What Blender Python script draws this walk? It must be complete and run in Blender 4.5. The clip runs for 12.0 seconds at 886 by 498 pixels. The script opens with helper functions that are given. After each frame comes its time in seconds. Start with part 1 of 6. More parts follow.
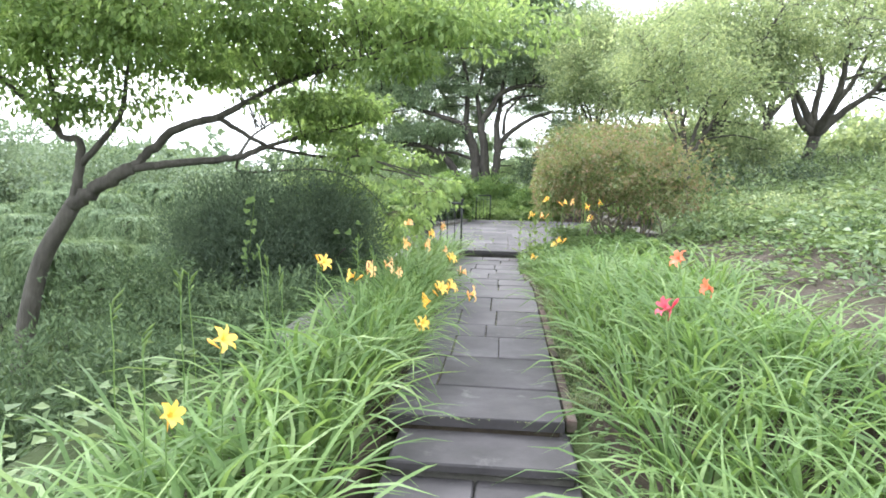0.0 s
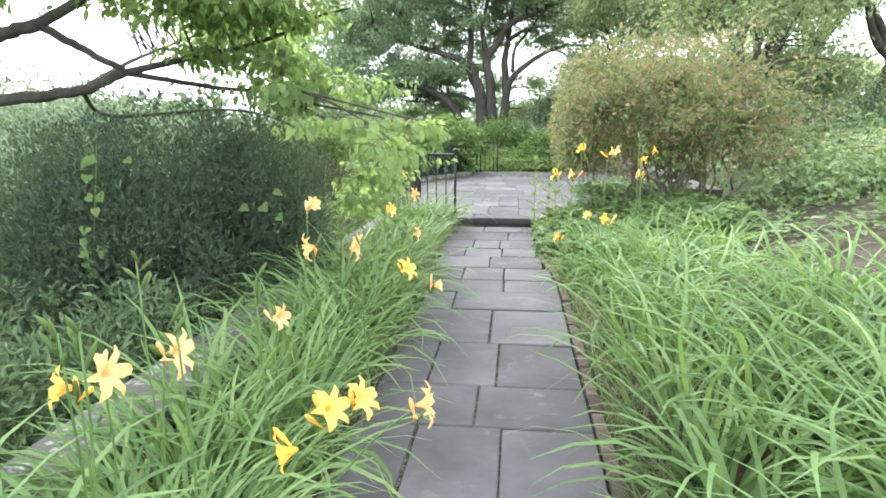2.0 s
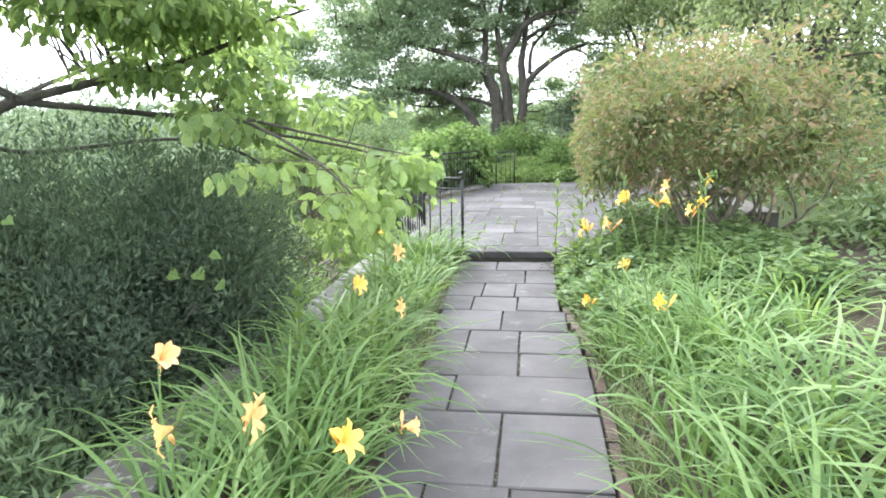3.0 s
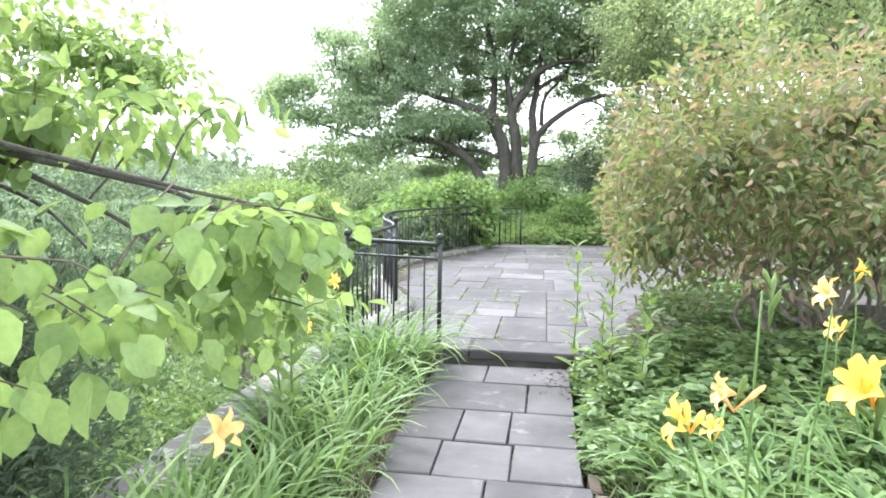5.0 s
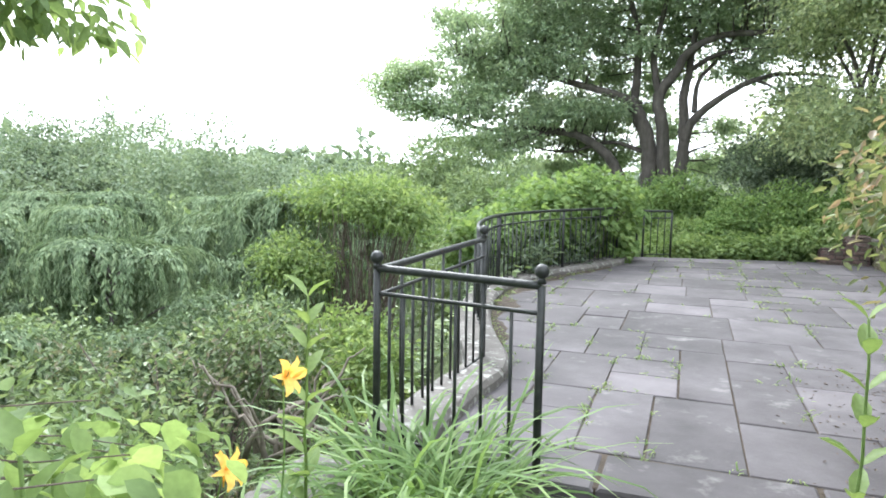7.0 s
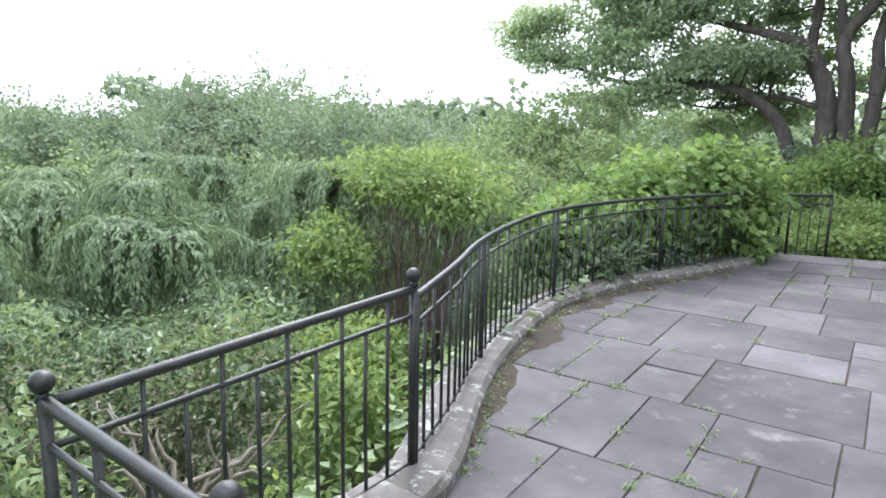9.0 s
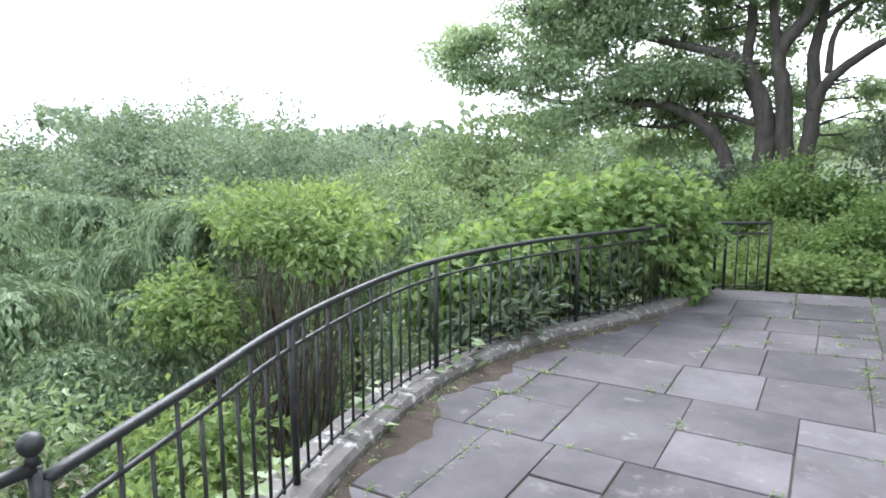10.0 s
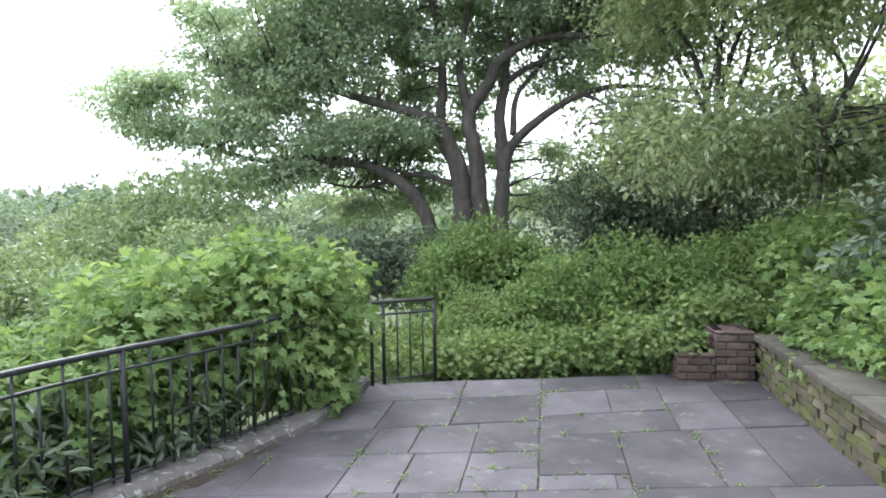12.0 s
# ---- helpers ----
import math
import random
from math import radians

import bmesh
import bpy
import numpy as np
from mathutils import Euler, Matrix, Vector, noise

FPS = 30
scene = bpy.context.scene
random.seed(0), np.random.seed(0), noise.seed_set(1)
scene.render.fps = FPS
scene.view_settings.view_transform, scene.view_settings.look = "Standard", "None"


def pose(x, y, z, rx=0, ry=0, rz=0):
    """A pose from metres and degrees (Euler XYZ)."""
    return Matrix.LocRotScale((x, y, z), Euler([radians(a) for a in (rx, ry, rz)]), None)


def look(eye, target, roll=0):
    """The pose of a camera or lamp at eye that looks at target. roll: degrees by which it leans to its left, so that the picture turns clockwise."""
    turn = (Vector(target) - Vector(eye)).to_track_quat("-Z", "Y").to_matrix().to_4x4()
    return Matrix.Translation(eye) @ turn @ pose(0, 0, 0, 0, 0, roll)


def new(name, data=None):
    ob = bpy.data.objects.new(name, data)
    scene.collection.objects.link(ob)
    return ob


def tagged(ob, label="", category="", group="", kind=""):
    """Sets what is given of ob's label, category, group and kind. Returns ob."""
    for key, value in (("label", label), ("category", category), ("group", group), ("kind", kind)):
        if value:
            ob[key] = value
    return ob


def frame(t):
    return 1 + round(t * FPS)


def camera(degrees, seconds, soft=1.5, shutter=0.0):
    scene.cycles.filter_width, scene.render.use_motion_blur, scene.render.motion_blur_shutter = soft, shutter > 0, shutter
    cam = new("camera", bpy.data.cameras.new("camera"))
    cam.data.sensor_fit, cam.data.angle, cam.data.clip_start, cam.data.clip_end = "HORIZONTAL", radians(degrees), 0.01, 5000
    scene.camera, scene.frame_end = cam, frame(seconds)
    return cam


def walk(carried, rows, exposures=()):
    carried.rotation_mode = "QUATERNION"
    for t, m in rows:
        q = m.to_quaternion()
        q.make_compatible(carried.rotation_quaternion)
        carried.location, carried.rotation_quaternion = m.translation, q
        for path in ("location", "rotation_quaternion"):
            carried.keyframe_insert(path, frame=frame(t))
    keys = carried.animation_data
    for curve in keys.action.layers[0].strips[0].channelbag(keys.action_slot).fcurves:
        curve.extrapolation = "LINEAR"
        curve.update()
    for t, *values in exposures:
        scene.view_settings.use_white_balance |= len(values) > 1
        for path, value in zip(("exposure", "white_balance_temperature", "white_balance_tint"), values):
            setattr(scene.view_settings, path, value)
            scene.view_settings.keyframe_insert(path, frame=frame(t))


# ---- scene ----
cam = camera(68.0, 12.0, soft=1.75)
PATH = [
    (0, (0.348, 0.302, 1.501), (0.165, 2.282, 1.284), 1.5),
    (0.5, (0.355, 1.110, 1.504), (0.180, 3.090, 1.282), 2.4),
    (1, (0.402, 1.926, 1.469), (0.236, 3.901, 1.199), 1.7),
    (1.5, (0.365, 2.725, 1.432), (0.147, 4.682, 1.085), 2.0),
    (2, (0.378, 3.485, 1.431), (0.164, 5.439, 1.059), 0.2),
    (2.5, (0.412, 4.204, 1.532), (0.159, 6.150, 1.144), -0.1),
    (3, (0.400, 4.888, 1.641), (0.124, 6.834, 1.271), -1.0),
    (3.2, (0.383, 5.189, 1.602), (0.114, 7.138, 1.245), -1.4),
    (4.8, (0.347, 6.99, 1.534), (0.098, 8.963, 1.328), 0.0),
    (5, (0.392, 7.283, 1.544), (0.088, 9.249, 1.336), 0.8),
    (5.5, (0.351, 8.012, 1.505), (-0.005, 9.969, 1.292), -0.9),
    (6, (0.301, 8.662, 1.51), (-0.138, 10.6, 1.284), -0.8),
    (6.5, (0.173, 9.25, 1.493), (-0.35, 11.169, 1.284), -0.9),
    (7, (0.113, 9.836, 1.472), (-0.578, 11.701, 1.255), 0.9),
    (7.2, (0.103, 10.004, 1.471), (-0.691, 11.824, 1.23), 0.0),
    (8.8, (0.467, 11.662, 1.661), (-0.623, 13.299, 1.298), 2.1),
    (9, (0.483, 11.88, 1.76), (-0.619, 13.507, 1.389), 1.2),
    (9.5, (0.498, 12.642, 1.824), (-0.587, 14.293, 1.513), 0.0),
    (10, (0.474, 13.31, 1.835), (-0.536, 15.01, 1.532), -0.2),
    (10.5, (0.455, 14.045, 1.837), (-0.344, 15.865, 1.614), -1.8),
    (11, (0.55, 14.885, 1.83), (-0.094, 16.775, 1.711), -0.9),
    (11.5, (0.645, 15.359, 1.819), (0.179, 17.302, 1.725), 0.6),
    (12, (0.984, 15.562, 1.853), (0.669, 17.533, 1.725), -0.8),
]
walk(cam, [(t, look(eye, target, roll)) for t, eye, target, roll in PATH],
     [(0, 2.14, 6000, 9), (2.5, 2.35, 6000, 8), (4.8, 2.58, 5950, 8), (5.5, 2.5, 5950, 8), (6.5, 2.27, 5980, 8), (9.0, 1.96, 5850, 12), (12, 2.04, 5780, 14)])

# ---- world and light: bright overcast afternoon ----
world = bpy.data.worlds.new("sky")
scene.world = world
world.use_nodes = True
wn, wl = world.node_tree.nodes, world.node_tree.links
wn.clear()
sky = wn.new("ShaderNodeTexSky")
sky.sky_type, sky.sun_disc = "NISHITA", False
sky.sun_elevation, sky.sun_rotation = radians(48), radians(-35)
sky.air_density, sky.dust_density, sky.ozone_density = 1.0, 4.0, 1.0
milk = wn.new("ShaderNodeHueSaturation")
milk.inputs["Saturation"].default_value = 0.12
bg = wn.new("ShaderNodeBackground")
bg.inputs["Strength"].default_value = 0.13
wo = wn.new("ShaderNodeOutputWorld")
wl.new(sky.outputs[0], milk.inputs["Color"])
cloud = wn.new("ShaderNodeMix")
cloud.data_type = "RGBA"
cloud.inputs["Factor"].default_value = 0.75
cloud.inputs["B"].default_value = (7.0, 7.1, 7.2, 1)
wl.new(milk.outputs[0], cloud.inputs["A"])
wl.new(cloud.outputs["Result"], bg.inputs["Color"])
wl.new(bg.outputs[0], wo.inputs["Surface"])

sun = new("sun", bpy.data.lights.new("sun", "SUN"))
sun.data.energy, sun.data.angle, sun.data.color = 1.0, radians(16), (1.0, 0.96, 0.9)
sun.matrix_world = look((-14, 20, 27), (0, 0, 0))

# ---- materials ----
def mat_base(name):
    m = bpy.data.materials.new(name)
    m.use_nodes = True
    nt = m.node_tree
    nt.nodes.clear()
    return m, nt.nodes, nt.links, nt.nodes.new("ShaderNodeOutputMaterial")


def ramp(nodes, stops):
    r = nodes.new("ShaderNodeValToRGB")
    e = r.color_ramp.elements
    while len(e) < len(stops):
        e.new(0.5)
    for el, (p, c) in zip(e, stops):
        el.position, el.color = p, (*c, 1)
    return r


def noise_tex(nodes, links, scale, detail=4, rough=0.55, coord=None):
    n = nodes.new("ShaderNodeTexNoise")
    n.inputs["Scale"].default_value, n.inputs["Detail"].default_value, n.inputs["Roughness"].default_value = scale, detail, rough
    if coord:
        links.new(coord, n.inputs["Vector"])
    return n


def dull(c):
    return (c[0] * 1.1, c[1], c[2] * 1.3)


def leaf_mat(name, dark, mid, light, rough=0.5, through_light=0.42, patch=0.7, spec=0.35):
    """Foliage: every leaf its own shade, broad patches of older and younger growth, light through the blade."""
    m, n, l, out = mat_base(name)
    geo, tc = n.new("ShaderNodeNewGeometry"), n.new("ShaderNodeTexCoord")
    nz = noise_tex(n, l, patch, 3, 0.6, tc.outputs["Object"])
    mixv = n.new("ShaderNodeMath")
    mixv.operation = "MULTIPLY_ADD"
    mixv.inputs[1].default_value, mixv.inputs[2].default_value = 0.55, 0.0
    l.new(geo.outputs["Random Per Island"], mixv.inputs[0])
    add = n.new("ShaderNodeMath")
    add.operation = "MULTIPLY_ADD"
    add.inputs[1].default_value = 0.7
    l.new(nz.outputs["Fac"], add.inputs[0])
    l.new(mixv.outputs[0], add.inputs[2])
    r = ramp(n, [(0.28, dull(dark)), (0.6, dull(mid)), (0.95, dull(light))])
    l.new(add.outputs[0], r.inputs["Fac"])
    fine = noise_tex(n, l, 60, 2, 0.5, tc.outputs["Object"])
    hs = n.new("ShaderNodeHueSaturation")
    vr = n.new("ShaderNodeMapRange")
    vr.inputs["To Min"].default_value, vr.inputs["To Max"].default_value = 0.75, 1.25
    l.new(fine.outputs["Fac"], vr.inputs["Value"])
    l.new(vr.outputs[0], hs.inputs["Value"])
    l.new(r.outputs["Color"], hs.inputs["Color"])
    p, t, mx = n.new("ShaderNodeBsdfPrincipled"), n.new("ShaderNodeBsdfTranslucent"), n.new("ShaderNodeMixShader")
    p.inputs["Roughness"].default_value = rough
    p.inputs["Specular IOR Level"].default_value = spec
    mx.inputs["Fac"].default_value = through_light
    l.new(hs.outputs["Color"], p.inputs["Base Color"])
    warm = n.new("ShaderNodeMix")
    warm.data_type, warm.blend_type = "RGBA", "MULTIPLY"
    warm.inputs["Factor"].default_value = 1.0
    warm.inputs["B"].default_value = (1.4, 1.35, 0.95, 1)
    l.new(hs.outputs["Color"], warm.inputs["A"])
    l.new(warm.outputs["Result"], t.inputs["Color"])
    l.new(p.outputs[0], mx.inputs[1])
    l.new(t.outputs[0], mx.inputs[2])
    l.new(mx.outputs[0], out.inputs["Surface"])
    return m


def solid_mat(name, stops, scale=6.0, detail=6, rough=0.85, bump=0.3, bump_scale=60, metal=0.0, stretch=None, piece=0.0, spots=None, bump_dist=0.01, stain=0.0):
    """Stone, soil, bark, iron: colour from broad noise, fine relief, optional shade per piece and lichen-like spots."""
    m, n, l, out = mat_base(name)
    tc = n.new("ShaderNodeTexCoord")
    mp = n.new("ShaderNodeMapping")
    l.new(tc.outputs["Object"], mp.inputs["Vector"])
    if stretch:
        mp.inputs["Scale"].default_value = stretch
    co = mp.outputs["Vector"]
    if piece:
        oi, va = n.new("ShaderNodeObjectInfo"), n.new("ShaderNodeVectorMath")
        va.operation = "MULTIPLY_ADD"
        va.inputs[1].default_value = (37, 51, 23)
        cmb = n.new("ShaderNodeCombineXYZ")
        for i in range(3):
            l.new(oi.outputs["Random"], cmb.inputs[i])
        l.new(cmb.outputs[0], va.inputs[0])
        l.new(co, va.inputs[2])
        co = va.outputs[0]
    nz = noise_tex(n, l, scale, detail, 0.6, co)
    fac = nz.outputs["Fac"]
    if piece:
        ma = n.new("ShaderNodeMath")
        ma.operation = "MULTIPLY_ADD"
        ma.inputs[1].default_value = piece
        sub = n.new("ShaderNodeMath")
        sub.operation = "SUBTRACT"
        sub.inputs[1].default_value = 0.5
        l.new(oi.outputs["Random"], sub.inputs[0])
        l.new(sub.outputs[0], ma.inputs[0])
        l.new(fac, ma.inputs[2])
        fac = ma.outputs[0]
    r = ramp(n, stops)
    l.new(fac, r.inputs["Fac"])
    col = r.outputs["Color"]
    if spots:
        colour, sc, lo, hi = spots
        sp = noise_tex(n, l, sc, 5, 0.65, co)
        sr = n.new("ShaderNodeMapRange")
        sr.inputs["From Min"].default_value, sr.inputs["From Max"].default_value = lo, hi
        l.new(sp.outputs["Fac"], sr.inputs["Value"])
        mx = n.new("ShaderNodeMix")
        mx.data_type = "RGBA"
        mx.inputs["B"].default_value = (*colour, 1)
        l.new(sr.outputs[0], mx.inputs["Factor"])
        l.new(col, mx.inputs["A"])
        col = mx.outputs["Result"]
    if stain:
        big = noise_tex(n, l, 0.55, 9, 0.68, mp.outputs["Vector"])
        br = n.new("ShaderNodeMapRange")
        br.inputs["From Min"].default_value, br.inputs["From Max"].default_value = 0.3, 0.7
        br.inputs["To Min"].default_value, br.inputs["To Max"].default_value = 1 - stain, 1 + stain
        l.new(big.outputs["Fac"], br.inputs["Value"])
        sh = n.new("ShaderNodeHueSaturation")
        l.new(br.outputs[0], sh.inputs["Value"])
        l.new(col, sh.inputs["Color"])
        col = sh.outputs["Color"]
    p = n.new("ShaderNodeBsdfPrincipled")
    p.inputs["Roughness"].default_value, p.inputs["Metallic"].default_value = rough, metal
    l.new(col, p.inputs["Base Color"])
    fn = noise_tex(n, l, bump_scale, 6, 0.65, co)
    b = n.new("ShaderNodeBump")
    b.inputs["Strength"].default_value, b.inputs["Distance"].default_value = bump, bump_dist
    l.new(fn.outputs["Fac"], b.inputs["Height"])
    l.new(b.outputs[0], p.inputs["Normal"])
    l.new(p.outputs[0], out.inputs["Surface"])
    return m


M_FLAG = solid_mat("bluestone", [(0.25, (0.047, 0.042, 0.045)), (0.5, (0.077, 0.069, 0.0745)), (0.75, (0.113, 0.102, 0.11))], 2.2, 8, 0.78, 0.25, 45, piece=0.34, stain=0.45,
                   spots=((0.19, 0.18, 0.178), 5.0, 0.6, 0.8))
M_COPING = solid_mat("old_coping_stone", [(0.3, (0.085, 0.078, 0.07)), (0.6, (0.145, 0.134, 0.124)), (0.8, (0.205, 0.193, 0.178))], 5, 8, 0.9, 0.5, 40, piece=0.2,
                     spots=((0.32, 0.32, 0.3), 14.0, 0.55, 0.63))
M_WALL = solid_mat("rubble_wall", [(0.3, (0.072, 0.066, 0.06)), (0.7, (0.156, 0.144, 0.132))], 6, 8, 0.95, 0.8, 25)
M_BRICK = solid_mat("red_brick", [(0.25, (0.062, 0.042, 0.038)), (0.55, (0.105, 0.066, 0.058)), (0.8, (0.155, 0.118, 0.105))], 9, 8, 0.95, 0.6, 60, piece=0.45, spots=((0.075, 0.072, 0.05), 7.0, 0.5, 0.66))
M_MOSSBRICK = solid_mat("mossy_brick", [(0.25, (0.055, 0.046, 0.032)), (0.5, (0.105, 0.086, 0.058)), (0.8, (0.175, 0.148, 0.11))], 7, 8, 0.95, 0.6, 50, piece=0.35,
                        spots=((0.085, 0.1, 0.022), 4.0, 0.44, 0.6))
M_SOIL = solid_mat("soil", [(0.3, (0.042, 0.0315, 0.0224)), (0.6, (0.077, 0.0595, 0.0434)), (0.8, (0.119, 0.0945, 0.07))], 9, 10, 0.98, 0.9, 70, bump_dist=0.02)
M_GROUND = solid_mat("ground_cover", [(0.3, (0.045, 0.055, 0.02)), (0.55, (0.07, 0.1, 0.032)), (0.8, (0.1, 0.13, 0.045))], 1.3, 10, 0.98, 0.9, 30, bump_dist=0.05)
M_IRON = solid_mat("black_iron", [(0.3, (0.018, 0.02, 0.02)), (0.6, (0.035, 0.037, 0.037)), (0.8, (0.075, 0.07, 0.066))], 20, 6, 0.42, 0.25, 150, metal=0.35,
                   spots=((0.1, 0.06, 0.04), 30, 0.66, 0.75))
M_BARK = solid_mat("bark", [(0.3, (0.052, 0.047, 0.041)), (0.6, (0.105, 0.094, 0.082)), (0.8, (0.17, 0.155, 0.138))], 7, 8, 0.95, 0.9, 30, stretch=(1, 1, 0.3), bump_dist=0.03)
M_BARK_PALE = solid_mat("pale_bark", [(0.3, (0.13, 0.11, 0.09)), (0.6, (0.23, 0.2, 0.165)), (0.8, (0.32, 0.29, 0.25))], 12, 8, 0.95, 0.6, 60)
M_TWIG = solid_mat("brown_twig", [(0.3, (0.08, 0.06, 0.05)), (0.7, (0.17, 0.135, 0.115))], 12, 6, 0.95, 0.5, 60)

M_WALLTOP = solid_mat("mossy_coping_stone", [(0.3, (0.05, 0.045, 0.034)), (0.6, (0.09, 0.08, 0.062)), (0.8, (0.135, 0.122, 0.1))], 5, 8, 0.9, 0.5, 40, piece=0.2)

L_LILY = leaf_mat("daylily_leaf", (0.08, 0.148, 0.042), (0.148, 0.26, 0.07), (0.265, 0.385, 0.125), 0.48, 0.38, 1.2, 0.27)
L_DOGWOOD = leaf_mat("dogwood_leaf", (0.125, 0.2, 0.068), (0.205, 0.315, 0.1), (0.325, 0.455, 0.155), 0.6, 0.5, 0.8, 0.22)
L_YEW = leaf_mat("yew_leaf", (0.065, 0.1, 0.056), (0.1, 0.15, 0.08), (0.142, 0.205, 0.105), 0.75, 0.25, 1.0, 0.1)
L_JUNIPER = leaf_mat("juniper_leaf", (0.06, 0.1, 0.04), (0.105, 0.168, 0.068), (0.17, 0.25, 0.1), 0.55, 0.2, 1.0, 0.2)
# Oak leaf colours lifted paler, painting distance haze into the foliage.
L_OAK = leaf_mat("hazed_oak_leaf", (0.16, 0.24, 0.12), (0.25, 0.36, 0.18), (0.37, 0.49, 0.26), 0.45, 0.46, 0.35)
L_PALE = leaf_mat("pale_tree_leaf", (0.125, 0.185, 0.085), (0.23, 0.315, 0.135), (0.39, 0.48, 0.225), 0.5, 0.5, 0.5)
L_RHODO = leaf_mat("bronze_shrub_leaf", (0.095, 0.15, 0.05), (0.165, 0.215, 0.075), (0.265, 0.2, 0.12), 0.45, 0.45, 1.6)
L_TWIGGY = leaf_mat("dull_shrub_leaf", (0.07, 0.11, 0.048), (0.12, 0.168, 0.07), (0.21, 0.205, 0.115), 0.5, 0.3, 1.6)
L_SHRUB = leaf_mat("shrub_leaf", (0.0983, 0.159, 0.0574), (0.161, 0.245, 0.0891), (0.267, 0.364, 0.147), 0.45, 0.35, 0.8)
L_LIME = leaf_mat("lime_leaf", (0.09, 0.155, 0.042), (0.155, 0.248, 0.068), (0.26, 0.36, 0.11), 0.5, 0.42, 1.1, 0.25)
L_VINE = leaf_mat("vine_leaf", (0.085, 0.152, 0.042), (0.145, 0.245, 0.066), (0.24, 0.355, 0.105), 0.58, 0.42, 1.3, 0.2)
L_COVER = leaf_mat("cover_leaf", (0.082, 0.148, 0.046), (0.138, 0.228, 0.07), (0.225, 0.325, 0.11), 0.45, 0.35, 1.5)
L_WEEP = leaf_mat("weeping_needle", (0.085, 0.135, 0.06), (0.165, 0.25, 0.115), (0.29, 0.39, 0.19), 0.6, 0.2, 0.6, 0.15)
# Distance haze is put into this leaf as a bluer, greyer green.
L_FAR = leaf_mat("haze_tinted_far_leaf", (0.092, 0.146, 0.072), (0.145, 0.216, 0.106), (0.225, 0.31, 0.158), 0.6, 0.3, 0.2)
L_DARK = leaf_mat("dark_evergreen_leaf", (0.06, 0.095, 0.046), (0.1, 0.15, 0.072), (0.17, 0.235, 0.115), 0.5, 0.25, 0.8)
L_GRASS = leaf_mat("grass_blade", (0.0952, 0.14, 0.0504), (0.163, 0.217, 0.0822), (0.281, 0.308, 0.146), 0.5, 0.35, 1.0)


def petal_mat(name, c1, c2):
    return leaf_mat(name, c1, c1, c2, 0.5, 0.35, 3.0)


P_YELLOW = petal_mat("yellow_petal", (0.84, 0.6, 0.09), (0.86, 0.7, 0.25))
P_PEACH = petal_mat("peach_petal", (0.84, 0.58, 0.2), (0.84, 0.64, 0.34))
P_RED = petal_mat("rose_petal", (0.62, 0.09, 0.12), (0.7, 0.2, 0.22))
P_ORANGE = petal_mat("coral_petal", (0.75, 0.2, 0.08), (0.8, 0.32, 0.16))

# ---- mesh helpers ----
RNG = np.random.default_rng(7)


def part(name, mesh, parent=None, label="", kind="", category="", group=""):
    ob = new(name, mesh)
    if parent is not None:
        ob.parent = parent
    return tagged(ob, label, category, group, kind)


def empty(name, at, label, category, group="", kind=""):
    ob = new(name)
    ob.empty_display_size = 0.1
    ob.location = at
    bpy.context.view_layer.update()
    return tagged(ob, label, category, group, kind)


def under(ob, parent):
    """Put ob under parent and leave it where it is."""
    ob.parent = parent
    ob.matrix_parent_inverse = Matrix.Translation(-parent.location)
    return ob


def np_mesh(name, verts, faces, mat, smooth=False):
    """A mesh from an array of corners and an array (or list of arrays) of faces."""
    me = bpy.data.meshes.new(name)
    groups = faces if isinstance(faces, list) else [faces]
    groups = [np.asarray(g, dtype=np.int32) for g in groups if len(g)]
    loops = np.concatenate([g.ravel() for g in groups])
    sizes = np.concatenate([np.full(len(g), g.shape[1], dtype=np.int32) for g in groups])
    starts = np.concatenate([[0], np.cumsum(sizes)[:-1]]).astype(np.int32)
    me.vertices.add(len(verts))
    me.vertices.foreach_set("co", np.asarray(verts, dtype=np.float32).ravel())
    me.loops.add(len(loops))
    me.loops.foreach_set("vertex_index", loops)
    me.polygons.add(len(sizes))
    me.polygons.foreach_set("loop_start", starts)
    me.polygons.foreach_set("use_smooth", np.full(len(sizes), smooth))
    me.update(calc_edges=True)
    me.materials.append(mat)
    return me


def unit(v):
    return v / np.maximum(np.linalg.norm(v, axis=-1, keepdims=True), 1e-9)


